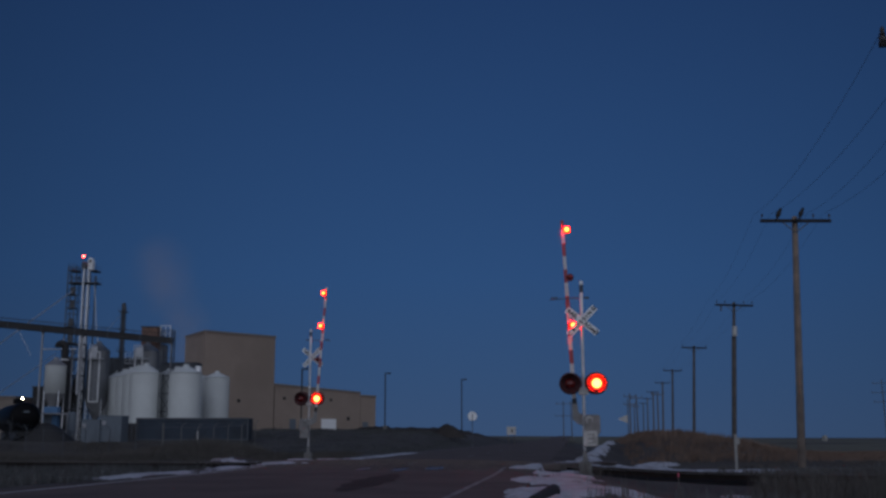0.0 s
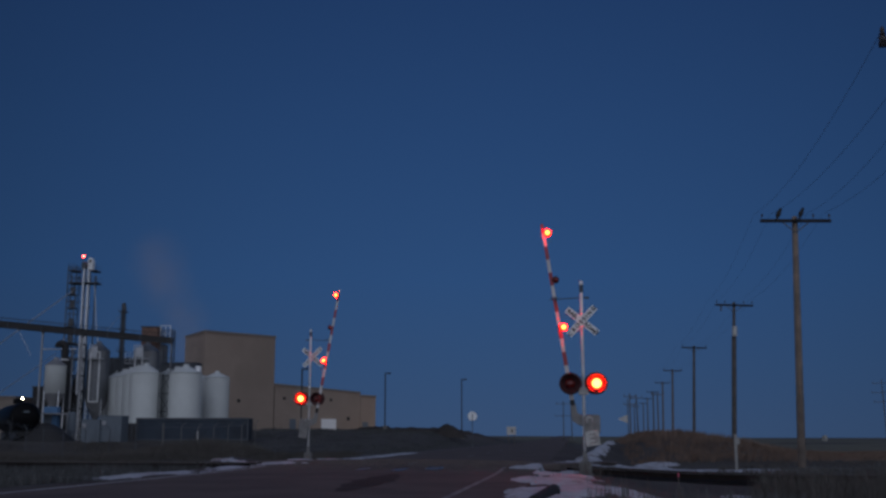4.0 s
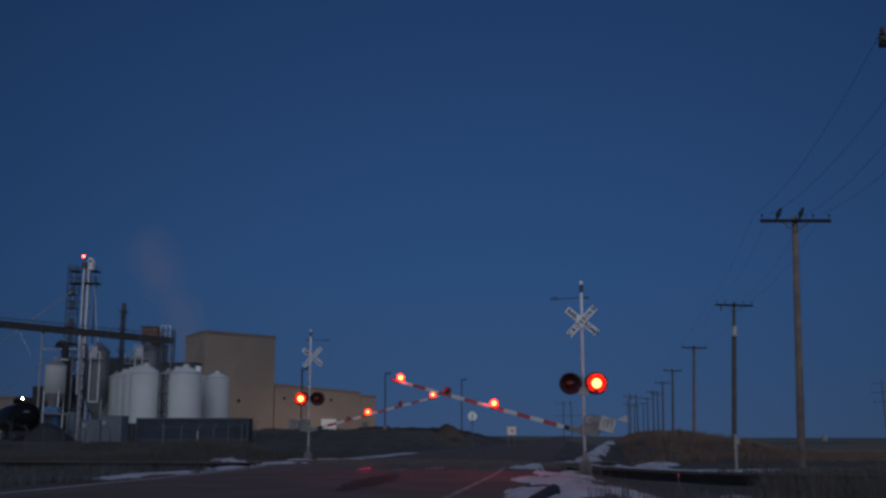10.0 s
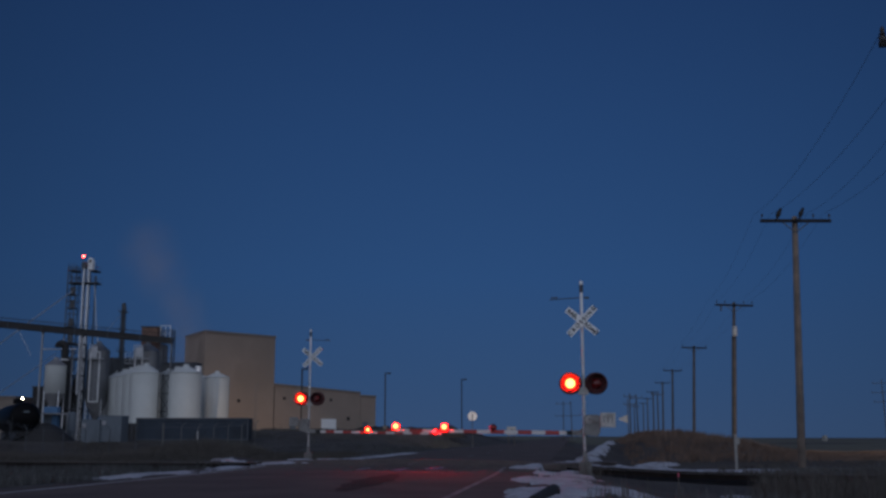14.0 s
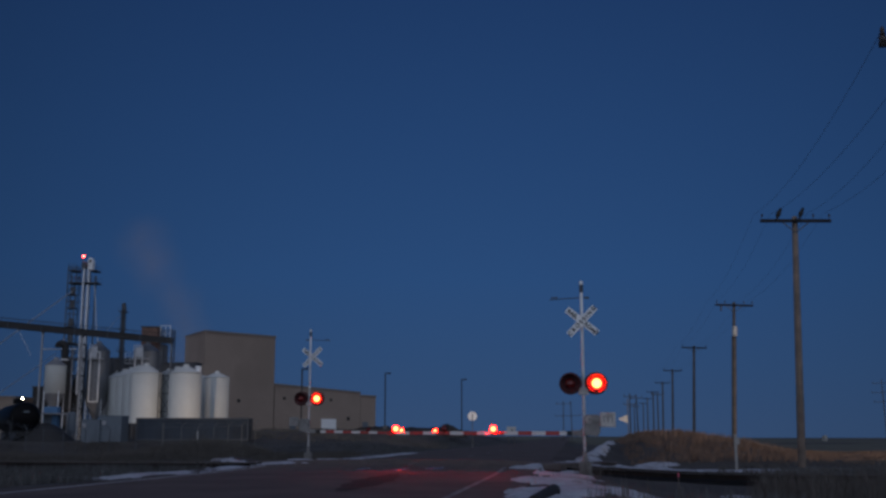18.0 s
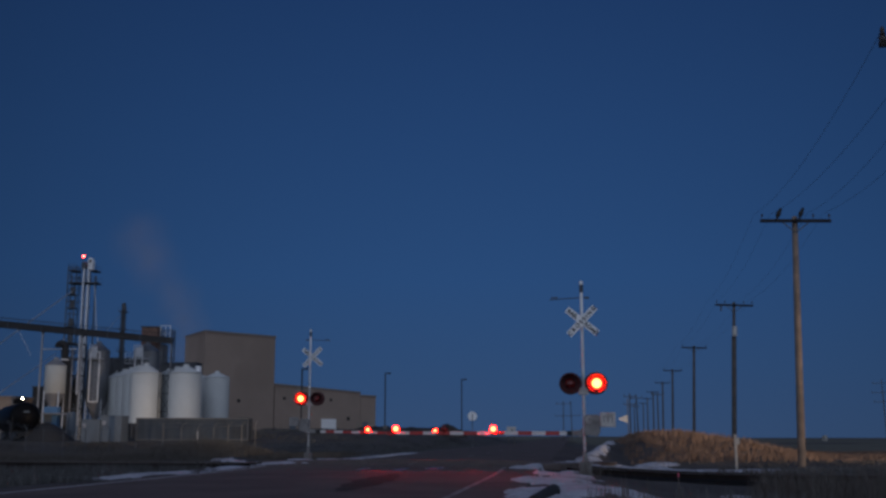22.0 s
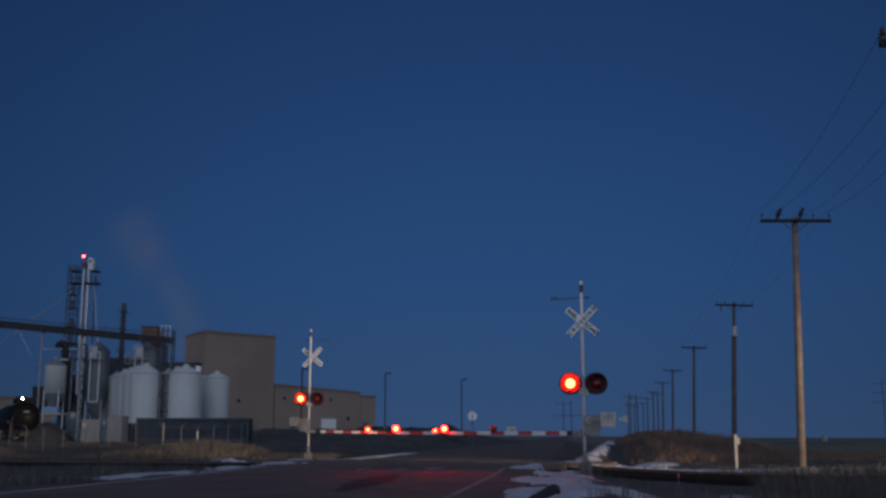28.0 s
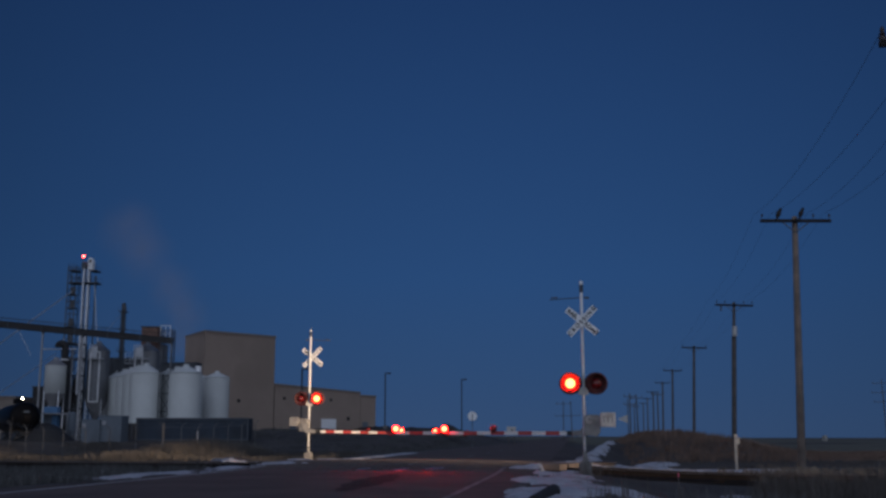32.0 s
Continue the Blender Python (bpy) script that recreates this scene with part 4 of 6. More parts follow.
# ---- roadside signs, posts and street lamps ----
def build_roadside():
    # white marker post beside the track
    z0 = land(11.41, 41.4)
    root = thing("marker_post", pose(11.41, 41.4, z0, 0, 0, -8), "white wooden marker post beside the railway track", "post")
    part("post", box(B(), (0, 0, 0.52 - z0 / 2), (0.1, 0.11, 1.12 - z0 + 0.2), 0.01), "marker", root)
    part("plate", box(B(), (0.09, -0.05, 0.92 - z0), (0.12, 0.03, 0.26), 0.004), "marker", root, "narrow white plate")
    # round warning sign seen from its back
    z0 = land(2.92, 105)
    root = thing("round_sign", pose(2.92, 105, z0, 0, 0, -6), "round railway warning sign, pale back on a thin post", "road sign")
    part("post", box(B(), (0, -0.04, 1.75), (0.07, 0.05, 3.9)), "darksteel", root)
    part("disc", lathe(B(), [(0.44, -0.008), (0.455, 0), (0.44, 0.008)], 36, pose(0, 0, 3.15 - z0, 90)), "sign", root)
    # small square sign on two posts
    z0 = land(9.04, 140)
    root = thing("square_sign", pose(9.04, 140, z0), "small white square sign with a dark symbol", "road sign")
    part("panel", box(B(), (0, 0, 1.95 - z0), (1.2, 0.04, 1.05), 0.01), "plate", root)
    part("symbol", box(B(), (0.1, -0.025, 1.95 - z0), (0.22, 0.01, 0.42), 0.004), "black", root)
    for u in (-0.4, 0.4):
        part("post", box(B(), (u, 0.05, 0.9), (0.1, 0.08, 2.4)), "wooddark", root)
    # pennant sign
    z0 = land(12.2, 70)
    root = thing("pennant_sign", pose(12.2, 70, z0, 0, 0, -6), "pale triangular pennant road sign on a dark post", "road sign")
    part("panel", prism(B(), [(-0.62, 2.27 - z0), (0.02, 2.55 - z0), (0.02, 1.99 - z0)], -0.01, 0.01), "plate", root)
    part("post", box(B(), (0.05, 0.03, 1.2), (0.06, 0.05, 2.8)), "darksteel", root)
    # distant white tank on the plain
    root = thing("field_tank", pose(108, 300, land(108, 300)), "small white tank far out on the plain", "tank")
    part("tank", lathe(B(), [(0.75, -0.1), (0.75, 1.3), (0.2, 1.6)], 16), "marker", root)
    # street lamps
    for x, y, top in ((-8.24, 150, 10.19), (2.93, 165, 10.14), (-17.45, 130, 9.53)):
        z0 = land(x, y)
        h = top - z0
        root = thing("street_lamp", pose(x, y, z0), "tall black square street lamp, unlit, with a shoebox head", "street lamp", "black street lamps at the plant")
        part("pole", box(B(), (0, 0, h / 2), (0.17, 0.17, h), 0.01), "black", root)
        part("base", box(B(), (0, 0, 0.35), (0.55, 0.55, 0.9), 0.03), "conc", root)
        part("arm", box(B(), (0.22, 0, h - 0.1), (0.35, 0.08, 0.08)), "black", root)
        part("lamp_head", box(B(), (0.5, 0, h - 0.08), (0.6, 0.42, 0.2), 0.03), "black", root)
    # short white post and pink stake, culvert end
    root = thing("short_post", pose(-17.6, 76, land(-17.6, 76)), "short white post standing in dry grass", "post")
    part("post", box(B(), (0, 0, 0.75), (0.09, 0.09, 1.9), 0.012), "plate", root)
    root = thing("survey_stake", pose(5.38, 24.4, land(5.38, 24.4)), "thin survey stake with a pink ribbon in snow", "stake")
    part("stake", box(B(), (0, 0, 0.28), (0.022, 0.022, 0.8)), "wooddark", root)
    part("ribbon", box(B(), (0, -0.02, 0.64), (0.035, 0.015, 0.09), 0.003), "pink", root, "pink ribbon")
    a, b = Vector((1.5, 17.6, 0.0)), Vector((2.08, 20.0, 0.08))
    root = thing("culvert_pipe", Matrix.Translation(a) @ (b - a).to_track_quat("Z", "Y").to_matrix().to_4x4(), "dark corrugated culvert pipe end lying in the snow", "pipe")
    n = 44
    rows = [(0.115 + 0.009 * (i % 2), (b - a).length * i / n) for i in range(n + 1)] + [(0.1, (b - a).length), (0.09, (b - a).length - 0.3)]
    part("pipe", lathe(B(), rows, 22), "gallery", root)


def earth_mound(x, y, rx, ry, h, material, label, seed):
    """A lumpy heap, steep at the foot and rounded on top."""
    bm = B()
    rings = []
    for k in range(7):
        f = k / 6
        ring = []
        for i in range(30):
            a = 2 * math.pi * i / 30
            q = (1 - f) * (1 + 0.22 * noise.noise((math.cos(a) * 1.5, math.sin(a) * 1.5, seed + f)))
            ring.append(bm.verts.new((rx * q * math.cos(a), ry * q * math.sin(a), h * (1 - (1 - f) ** 1.6) + 0.14 * noise.noise((math.cos(a) * 2.3, math.sin(a) * 2.3, seed + f * 4)))))
        rings.append(ring)
    for p, q in zip(rings, rings[1:]):
        for i in range(30):
            bm.faces.new((p[i], p[(i + 1) % 30], q[(i + 1) % 30], q[i]))
    bm.faces.new(rings[-1])
    ob = part("earth_mound", bm, material, m=pose(x, y, land(x, y) - 0.1), smooth=True)
    tagged(ob, label, "mound", "mounds of earth")


# ---- grain plant ----
def white_silo(x, y, r, eave, peak, vent=False):
    z0 = land(x, y)
    root = thing("storage_silo", pose(x, y, z0, 0, 0, random.uniform(70, 110)), "smooth white storage silo with a conical roof", "silo", "white storage silos")
    e = eave - z0
    foot = 2.55 - z0
    rows = [(r, foot), (r, foot + 0.06), (r, e - 0.09), (r, e - 0.02), (r + 0.025, e)]
    # closed dark drum fills the space below the white body
    part("skirt", lathe(B(), [(r * 0.9, 0), (r * 0.9, foot + 0.05)], 28), "gallery", root, "dark drum filling the base")
    for i in range(8):
        a = i * math.pi / 4
        part("leg", beam(B(), (r * 0.97 * math.cos(a), r * 0.97 * math.sin(a), -0.05), (r * 0.97 * math.cos(a), r * 0.97 * math.sin(a), foot + 0.02), 0.1, 0.1), "darksteel", root)
    part("body", lathe(B(), rows, 40), "silo", root, smooth=True)
    part("roof", lathe(B(), [(r + 0.03, e + 0.03), (r + 0.02, e + 0.08), (r * 0.88, e + 0.22), (0.42, peak - z0 - 0.06), (0.34, peak - z0)], 40), "silo", root, smooth=True)
    if vent:
        part("roof_vent", lathe(B(), [(0.4, peak - z0 - 0.1), (0.4, peak - z0 + 0.9), (0.3, peak - z0 + 1.0)], 16), "silver", root, "shiny steel roof vent")
    part("roof_cap", lathe(B(), [(0.32, peak - z0 - 0.02), (0.32, peak - z0 + 0.16), (0.2, peak - z0 + 0.22)], 20), "silo", root)
    bm = B()
    for u in (-0.2, 0.2):
        rod(bm, (r + 0.12, u, foot), (r + 0.12, u, e + 0.3), 0.025, n=6)
    for i in range(int((e - foot) / 0.4)):
        rod(bm, (r + 0.12, -0.2, foot + 0.2 + i * 0.4), (r + 0.12, 0.2, foot + 0.2 + i * 0.4), 0.016, n=5)
    part("ladder", bm, "galv", root, "steel ladder")


def steel_bin(x, y, r, eave, peak, base=0.0, skin="corr", label="", ladder=(), cage=()):
    """A round bin from base to eave, on legs over its hopper where the base is raised."""
    z0 = land(x, y)
    root = thing("grain_bin", pose(x, y, z0), label, "grain bin", "steel grain bins")
    e, b = eave - z0, base - z0 if base else 0.0
    n = int((e - b) / 0.22)
    if skin == "corr":
        rows = [(r + (0.025 if i % 2 else 0), b + (e - b) * i / n) for i in range(n + 1)]
    else:
        rows = [(r, b), (r, e - 0.05), (r + 0.02, e)]
    part("body", lathe(B(), rows, 32), skin, root, smooth=skin != "corr")
    part("roof", lathe(B(), [(r + 0.07, e), (0.3, peak - z0), (0.26, peak - z0 + 0.2), (0.1, peak - z0 + 0.24)], 32), "corr" if skin == "corr" else "steel", root, "grey cone roof")
    if base:
        part("hopper", lathe(B(), [(0.2, b - r * 1.65), (0.24, b - r * 1.6), (r, b)], 28), "steel", root, "dull steel hopper cone")
        for i in range(4):
            a = i * math.pi / 2 + 0.78
            part("leg", beam(B(), (r * math.cos(a), r * math.sin(a), -0.1), (r * math.cos(a), r * math.sin(a), b + 0.3), 0.1, 0.1), "galv", root, "pale steel leg")
        c = r * 0.7
        for z in (b - 0.25, b - 2.0) if skin == "corr" else ():
            bm = B()
            beam(bm, (-c, -c - 0.04, z - 1.4), (c, -c - 0.04, z), 0.06, 0.06)
            beam(bm, (c, -c - 0.06, z - 1.4), (-c, -c - 0.06, z), 0.06, 0.06)
            beam(bm, (-c, -c - 0.02, z), (c, -c - 0.02, z), 0.08, 0.08)
            part("cross_brace", bm, "steel", root, "grey cross brace")
    if ladder:
        u0, u1 = ladder
        z1 = b if base else e * 0.45
        bm = B()
        for u in (u0, u1):
            beam(bm, (u, -r - 0.12, z1), (u, -r - 0.12, e - 0.2), 0.12, 0.12)
        for z in (z1, e - 0.2):
            beam(bm, (u0, -r - 0.12, z), (u1, -r - 0.12, z), 0.12, 0.12)
        part("ladder_cage", bm, "sign", root, "pale ladder cage frame")
        bm = B()
        m = (u0 + u1) / 2 + 0.12
        for u in (m - 0.17, m + 0.17):
            beam(bm, (u, -r - 0.05, z1), (u, -r - 0.05, e), 0.035, 0.035)
        for i in range(int((e - z1) / 0.3)):
            beam(bm, (m - 0.17, -r - 0.05, z1 + i * 0.3), (m + 0.17, -r - 0.05, z1 + i * 0.3), 0.02, 0.02)
        part("ladder", bm, "steel", root, "steel ladder")
        u0, u1 = cage
        bm = box(B(), ((u0 + u1) / 2 + 0.25, -r - 0.3, e - 1.0), (u1 - u0 + 0.9, 0.6, 0.07))
        for z in (e - 1.0, e - 0.45, e, e + 0.6):
            beam(bm, (u0, -r - 0.6, z), (u1, -r - 0.6, z), 0.06, 0.06)
        for i in range(4):
            u = u0 + (u1 - u0) * i / 3
            beam(bm, (u, -r - 0.6, e - 1.0), (u, -r - 0.6, e + 0.6), 0.06, 0.06)
        box(bm, ((u0 + u1) / 2, -r - 0.2, e - 0.2), (u1 - u0 - 0.1, 0.05, 1.2))
        part("landing_cage", bm, "galv", root, "pale railed landing")


def lattice(bm, x, y, w, d, z0, z1, step, r=0.06):
    """An open square tower frame with diagonals."""
    c = [(x - w / 2, y - d / 2), (x + w / 2, y - d / 2), (x + w / 2, y + d / 2), (x - w / 2, y + d / 2)]
    for p in c:
        beam(bm, (*p, z0), (*p, z1), r * 1.6, r * 1.6)
    z, k = z0, 0
    while z < z1 - 0.05:
        z2 = min(z1, z + step)
        for i in range(4):
            a, b = c[i], c[(i + 1) % 4]
            beam(bm, (*a, z2), (*b, z2), r, r)
            beam(bm, (*(a if k % 2 else b), z), (*(b if k % 2 else a), z2), r * 0.8, r * 0.8)
        z, k = z2, k + 1


def build_plant():
    def up(x, y, z):
        """Height over the land there."""
        return z - land(x, y)
    for i in range(5):
        white_silo(-31.95 - 1.75 * i, 113 + 3.25 * i, 1.66, 7.82, 8.75)
    for i in range(3):
        white_silo(-27.45 - 1.8 * i, 112 + 3.5 * i, 1.7, 7.76, 8.56)
    white_silo(-27.1, 126, 1.47, 8.06, 8.72)
    white_silo(-30.35, 130, 1.4, 8.25, 8.8, True)
    # bucket elevator tower
    x, y = -43.1, 125
    z0 = land(x, y)
    root = thing("bucket_elevator", pose(x, y, z0), "tall galvanised bucket elevator tower with a red beacon on top", "grain elevator")
    bm = B()
    lattice(bm, -1.7, 0.3, 1.0, 1.3, 0, 21.4 - z0, 1.5, 0.055)
    part("ladder_tower", bm, "darksteel", root, "dark open ladder tower")
    for z in (9.6, 12.3, 14.2, 16.4, 18.0):
        bm = box(B(), (-1.7, 0.2, z - z0), (1.05, 1.3, 0.07))
        box(bm, (-1.45, -0.3, z - z0 + 0.5), (0.5, 0.06, 0.9))
        part("rest_platform", bm, "darksteel", root, "dark ladder rest platform")
    for u, w in ((-0.32, 0.24), (0.24, 0.24)):
        part("leg_casing", box(B(), (u, 0, (21.2 - z0) / 2), (w, 0.6, 21.2 - z0), 0.02), "galv", root, "pale galvanised leg casing")
    for z in (7.5, 10.5, 13.5, 16.5):
        part("casing_tie", box(B(), (0, 0.1, z - z0), (1.1, 0.5, 0.1), 0.01), "darksteel", root)
    bm = rod(B(), (0.99, -0.1, 19.4 - z0), (1.75, -0.8, 13.7 - z0), 0.05, n=10)
    rod(bm, (1.75, -0.8, 13.7 - z0), (2.5, -1.6, 11.2 - z0), 0.05, n=10)
    part("down_spout", bm, "galv", root, "thin pale down spout")
    part("rear_spout", rod(B(), (0.75, 0.9, 20.5 - z0), (0.85, 0.9, 2.0), 0.09, n=10), "darksteel", root)
    def landing(u0, u1, z):
        bm = box(B(), ((u0 + u1) / 2, 0, z - z0), (u1 - u0, 2.0, 0.12))
        for zz in (0.35, 0.7):
            for v in (-1.0, 1.0):
                beam(bm, (u0, v, z - z0 + zz), (u1, v, z - z0 + zz), 0.035, 0.035)
        n = max(2, round((u1 - u0) / 0.6) + 1)
        for i in range(n):
            u = u0 + (u1 - u0) * i / (n - 1)
            beam(bm, (u, -1.0, z - z0), (u, -1.0, z - z0 + 0.7), 0.035, 0.035)
        part("platform", bm, "darksteel", root, "dark railed head platform")
    landing(-2.0, 1.5, 19.4)
    landing(-2.0, -1.0, 20.9)
    landing(0.5, 1.35, 20.9)
    bm = prism(B(), [(0.14, 21.0 - z0), (0.7, 21.0 - z0), (0.7, 22.1 - z0), (0.58, 22.45 - z0), (0.3, 22.55 - z0), (0.14, 22.3 - z0)], -0.4, 0.4)
    part("head_casing", bm, "sign", root, "white rounded elevator head")
    part("motor", rod(B(), (0.42, -0.55, 22.1 - z0), (0.42, -0.38, 22.1 - z0), 0.17, n=16), "black", root, "round dark motor end")
    part("drive_box", box(B(), (-0.35, 0, 21.6 - z0), (0.7, 0.6, 0.75), 0.05), "darksteel", root, "dark drive box")
    part("beacon_mast", rod(B(), (-0.58, 0, 20.9 - z0), (-0.58, 0, 22.65 - z0), 0.05, n=8), "darksteel", root)
    bm = B()
    bmesh.ops.create_uvsphere(bm, u_segments=14, v_segments=8, radius=0.12, matrix=pose(-0.58, 0, 22.75 - z0))
    part("beacon", bm, "beacon", root, "lit red obstruction beacon")
    for a, b, w in (((-44.46, 125, 18.73), (-47.54, 112, 11.01), 0.09), ((-46.2, 125, 11.0), (-47.14, 112, 5.78), 0.06), ((-47.7, 117, 13.05), (-46.6, 117, 11.0), 0.05)):
        a, b = Vector(a) - Vector((x, y, z0)), Vector(b) - Vector((x, y, z0))
        part("guy_strut", beam(B(), a, a + (b - a) * 1.45, w, w), "galv", root, "thin slanting strut")
    # conveyor bridge
    a, b = Vector((-62, 106, 14.0)), Vector((-29.2, 113, 11.3))
    root = thing("conveyor_bridge", pose(0, 0, 0), "long dark covered conveyor bridge high over the yard", "conveyor")
    bm = B()
    beam(bm, a, b, 1.0, 0.55)
    beam(bm, a + Vector((0, 0, 0.33)), b + Vector((0, 0, 0.33)), 1.15, 0.1)
    part("gallery", bm, "gallery", root)
    for f in (0.1, 0.2, 0.3, 0.4, 0.5, 0.6, 0.7, 0.8, 0.9):
        p = a.lerp(b, f)
        part("gallery_rib", box(B(), p, (0.08, 1.12, 0.66)), "darksteel", root)
    for f in (0.6, 0.72, 0.995):
        p = a.lerp(b, f)
        bm = B()
        beam(bm, (p.x, p.y, land(p.x, p.y) - 0.1), (p.x, p.y, p.z - 0.2), 0.16, 0.16)
        beam(bm, (p.x, p.y - 0.5, p.z - 0.35), (p.x, p.y + 0.5, p.z - 0.35), 0.12, 0.14)
        part("support_leg", bm, "steel", root, "grey support leg")
    bm = B()
    lattice(bm, b.x - 0.6, b.y, 1.2, 1.2, 0, 12.5, 1.9, 0.06)
    part("end_tower", bm, "darksteel", root, "steel lattice end tower")
    bm = B()
    for u in (-1.3, -0.75, -0.25):
        beam(bm, (b.x + u, b.y - 0.5, 11.4), (b.x + u, b.y - 0.5, 13.0), 0.07, 0.07)
    for z in (12.1, 12.95):
        beam(bm, (b.x - 1.35, b.y - 0.5, z), (b.x - 0.2, b.y - 0.5, z), 0.07, 0.08)
    part("head_rail", bm, "galv", root, "pale railed head of the conveyor")
    bm = B()
    for v in (-0.55, 0.55):
        beam(bm, a + Vector((0, v, 0.75)), b + Vector((0, v, 0.75)), 0.035, 0.035)
        for i in range(33):
            p = a.lerp(b, i / 32)
            beam(bm, p + Vector((0, v, 0.3)), p + Vector((0, v, 0.75)), 0.03, 0.03)
    part("hand_rail", bm, "gallery", root, "thin dark handrail")
    # slim stack mast
    x, y = -38.45, 125
    z0 = land(x, y)
    root = thing("vent_mast", pose(x, y, z0), "slim dark vent stack with a basket top", "vent stack")
    part("stack", rod(B(), (0, 0, 0), (0, 0, 16.6 - z0), 0.11, 0.1, 12), "darksteel", root)
    bm = B()
    lattice(bm, 0, 0, 0.42, 0.42, 6.0, 15.9 - z0, 0.9, 0.045)
    part("ladder_frame", bm, "darksteel", root)
    bm = lathe(B(), [(0.16, 15.9 - z0), (0.27, 16.1 - z0), (0.27, 16.85 - z0), (0.14, 17.05 - z0)], 14)
    part("basket", bm, "darksteel", root, "dark basket top")
    for z in (15.95, 13.85, 11.2):
        bm = box(B(), (0, 0, z - z0), (0.95, 0.95, 0.08))
        for u in (-0.45, 0.45):
            beam(bm, (u, -0.45, z - z0), (u, -0.45, z - z0 + 0.5), 0.04, 0.04)
        part("platform", bm, "darksteel", root, "small dark platform")
    part("guy_wire", rod(B(), (-0.3, 0, 15.6 - z0), (-2.0, -1.0, 13.1 - z0), 0.025, n=6), "steel", root)
    # steel bins behind
    steel_bin(-40.17, 122, 1.26, 10.98, 11.9, 5.1, "corr", "corrugated steel grain bin with a pale ladder cage", (-0.45, 0.6), (-0.45, 0.35))
    steel_bin(-36.19, 128, 1.6, 11.4, 12.4, 0, "corr", "corrugated steel grain bin with a pale ladder cage", (-0.95, -0.1), (-1.0, 0.0))
    steel_bin(-40.64, 110, 1.07, 8.5, 9.15, 5.58, "silo", "pale hopper bin on steel legs")
    # open process tower with decks and pipes beside the elevator
    root = thing("process_tower", pose(-42.7, 121, land(-42.7, 121)), "dark open steel process tower with decks and pipes", "process tower")
    bm = B()
    lattice(bm, 0, 0, 2.1, 2.0, 0, 11.0, 1.85, 0.08)
    part("frame", bm, "darksteel", root)
    for z in (3.6, 5.6, 7.4, 9.3, 11.0):
        part("deck", box(B(), (0, 0, z), (2.4, 2.2, 0.1)), "darksteel", root)
    for u, v, r, z0, z1, k in ((-0.5, -0.3, 0.3, 0, 9.0, "darksteel"), (0.4, 0.2, 0.42, 0, 7.2, "gallery"), (0.95, -1.1, 0.11, 5.2, 19.5, "galv"), (0.2, -1.0, 0.1, 0.5, 10.2, "steel"), (-0.9, -1.1, 0.08, 0, 11.6, "steel")):
        part("riser_pipe", rod(B(), (u, v, z0), (u, v, z1), r, n=12), k, root)
    part("cross_pipe", rod(B(), (-2.9, -1.9, up(-42.7, 121, 10.98)), (1.0, -1.9, up(-42.7, 121, 11.0)), 0.07, n=10), "galv", root, "level pale pipe")
    # pipe rack behind the first bin, scaled up to fit the camera's view
    root = thing("pipe_rack", pose(-41.9, 128, -0.6) @ Matrix.Scale(1.085, 4), "steel pipe rack with pale risers behind the first bin", "pipe rack")
    for u, r, z1, k in ((-1.9, 0.1, 10.6, "galv"), (-1.35, 0.07, 9.5, "galv"), (-0.4, 0.09, 8.6, "steel"), (0.7, 0.12, 11.2, "darksteel"), (1.5, 0.1, 10.4, "darksteel"), (2.3, 0.1, 11.4, "steel"), (4.6, 0.12, 11.0, "darksteel"), (5.2, 0.09, 10.2, "steel")):
        part("riser_pipe", rod(B(), (u, 0.4 * math.sin(u * 3), -0.1), (u, 0.4 * math.sin(u * 3), z1), r, n=10), k, root)
    for z in (4.4, 6.2, 8.3):
        part("cross_beam", beam(B(), (-2.1, 0, z), (5.3, 0, z), 0.12, 0.16), "darksteel", root)
    for u in (-0.85, -0.1):
        part("cage_side", beam(B(), (u, -0.4, 3.4), (u, -0.4, 10.0), 0.1, 0.1), "galv", root, "pale ladder cage side")
    for i in range(14):
        part("cage_hoop", beam(B(), (-0.85, -0.4, 3.6 + i * 0.47), (-0.1, -0.4, 3.6 + i * 0.47), 0.04, 0.05), "galv", root)
    for x, z in ((0.0, 9.9), (3.65, 9.7)):
        bm = box(B(), (x, -0.6, z), (1.1, 0.9, 0.06))
        for zz in (0.4, 0.8, 1.15):
            beam(bm, (x - 0.55, -1.05, z + zz), (x + 0.55, -1.05, z + zz), 0.04, 0.05)
        for u in (-0.55, 0, 0.55):
            beam(bm, (x + u, -1.05, z), (x + u, -1.05, z + 1.15), 0.05, 0.05)
        part("landing", bm, "galv", root, "pale railed landing")
    # header house and machinery at the back
    for x, y, sx, sy, z0, z1, k, lab in ((-36.63, 131, 2.0, 2.0, up(-36.63, 131, 12.6), up(-36.63, 131, 14.6), "rust", "brown steel penthouse"), (-36.75, 134, 2.3, 2.6, 0, up(-36.75, 134, 12.6), "corr", "grey steel machinery tower behind the silos"), (-48.9, 134, 5.6, 3.0, 0, 6.6, "gallery", "dark low machinery house behind the hopper bin"), (-40.0, 132, 5.0, 3.0, 0, 10.0, "darksteel", "dark machinery house between the bins"), (-34.2, 134, 6.0, 3.0, 0, 9.6, "darksteel", "dark machinery house between the bins")):
        g = land(x, y)
        bm = box(B(), (0, 0, (z0 + z1) / 2), (sx, sy, z1 - z0), 0.04)
        if z0:
            lattice(bm, 0, 0, sx * 0.9, sy * 0.9, 0, z0, 2.4, 0.08)
        root = thing("machine_house", pose(x, y, g), lab + " on the plant", "shed")
        part("body", bm, k, root)
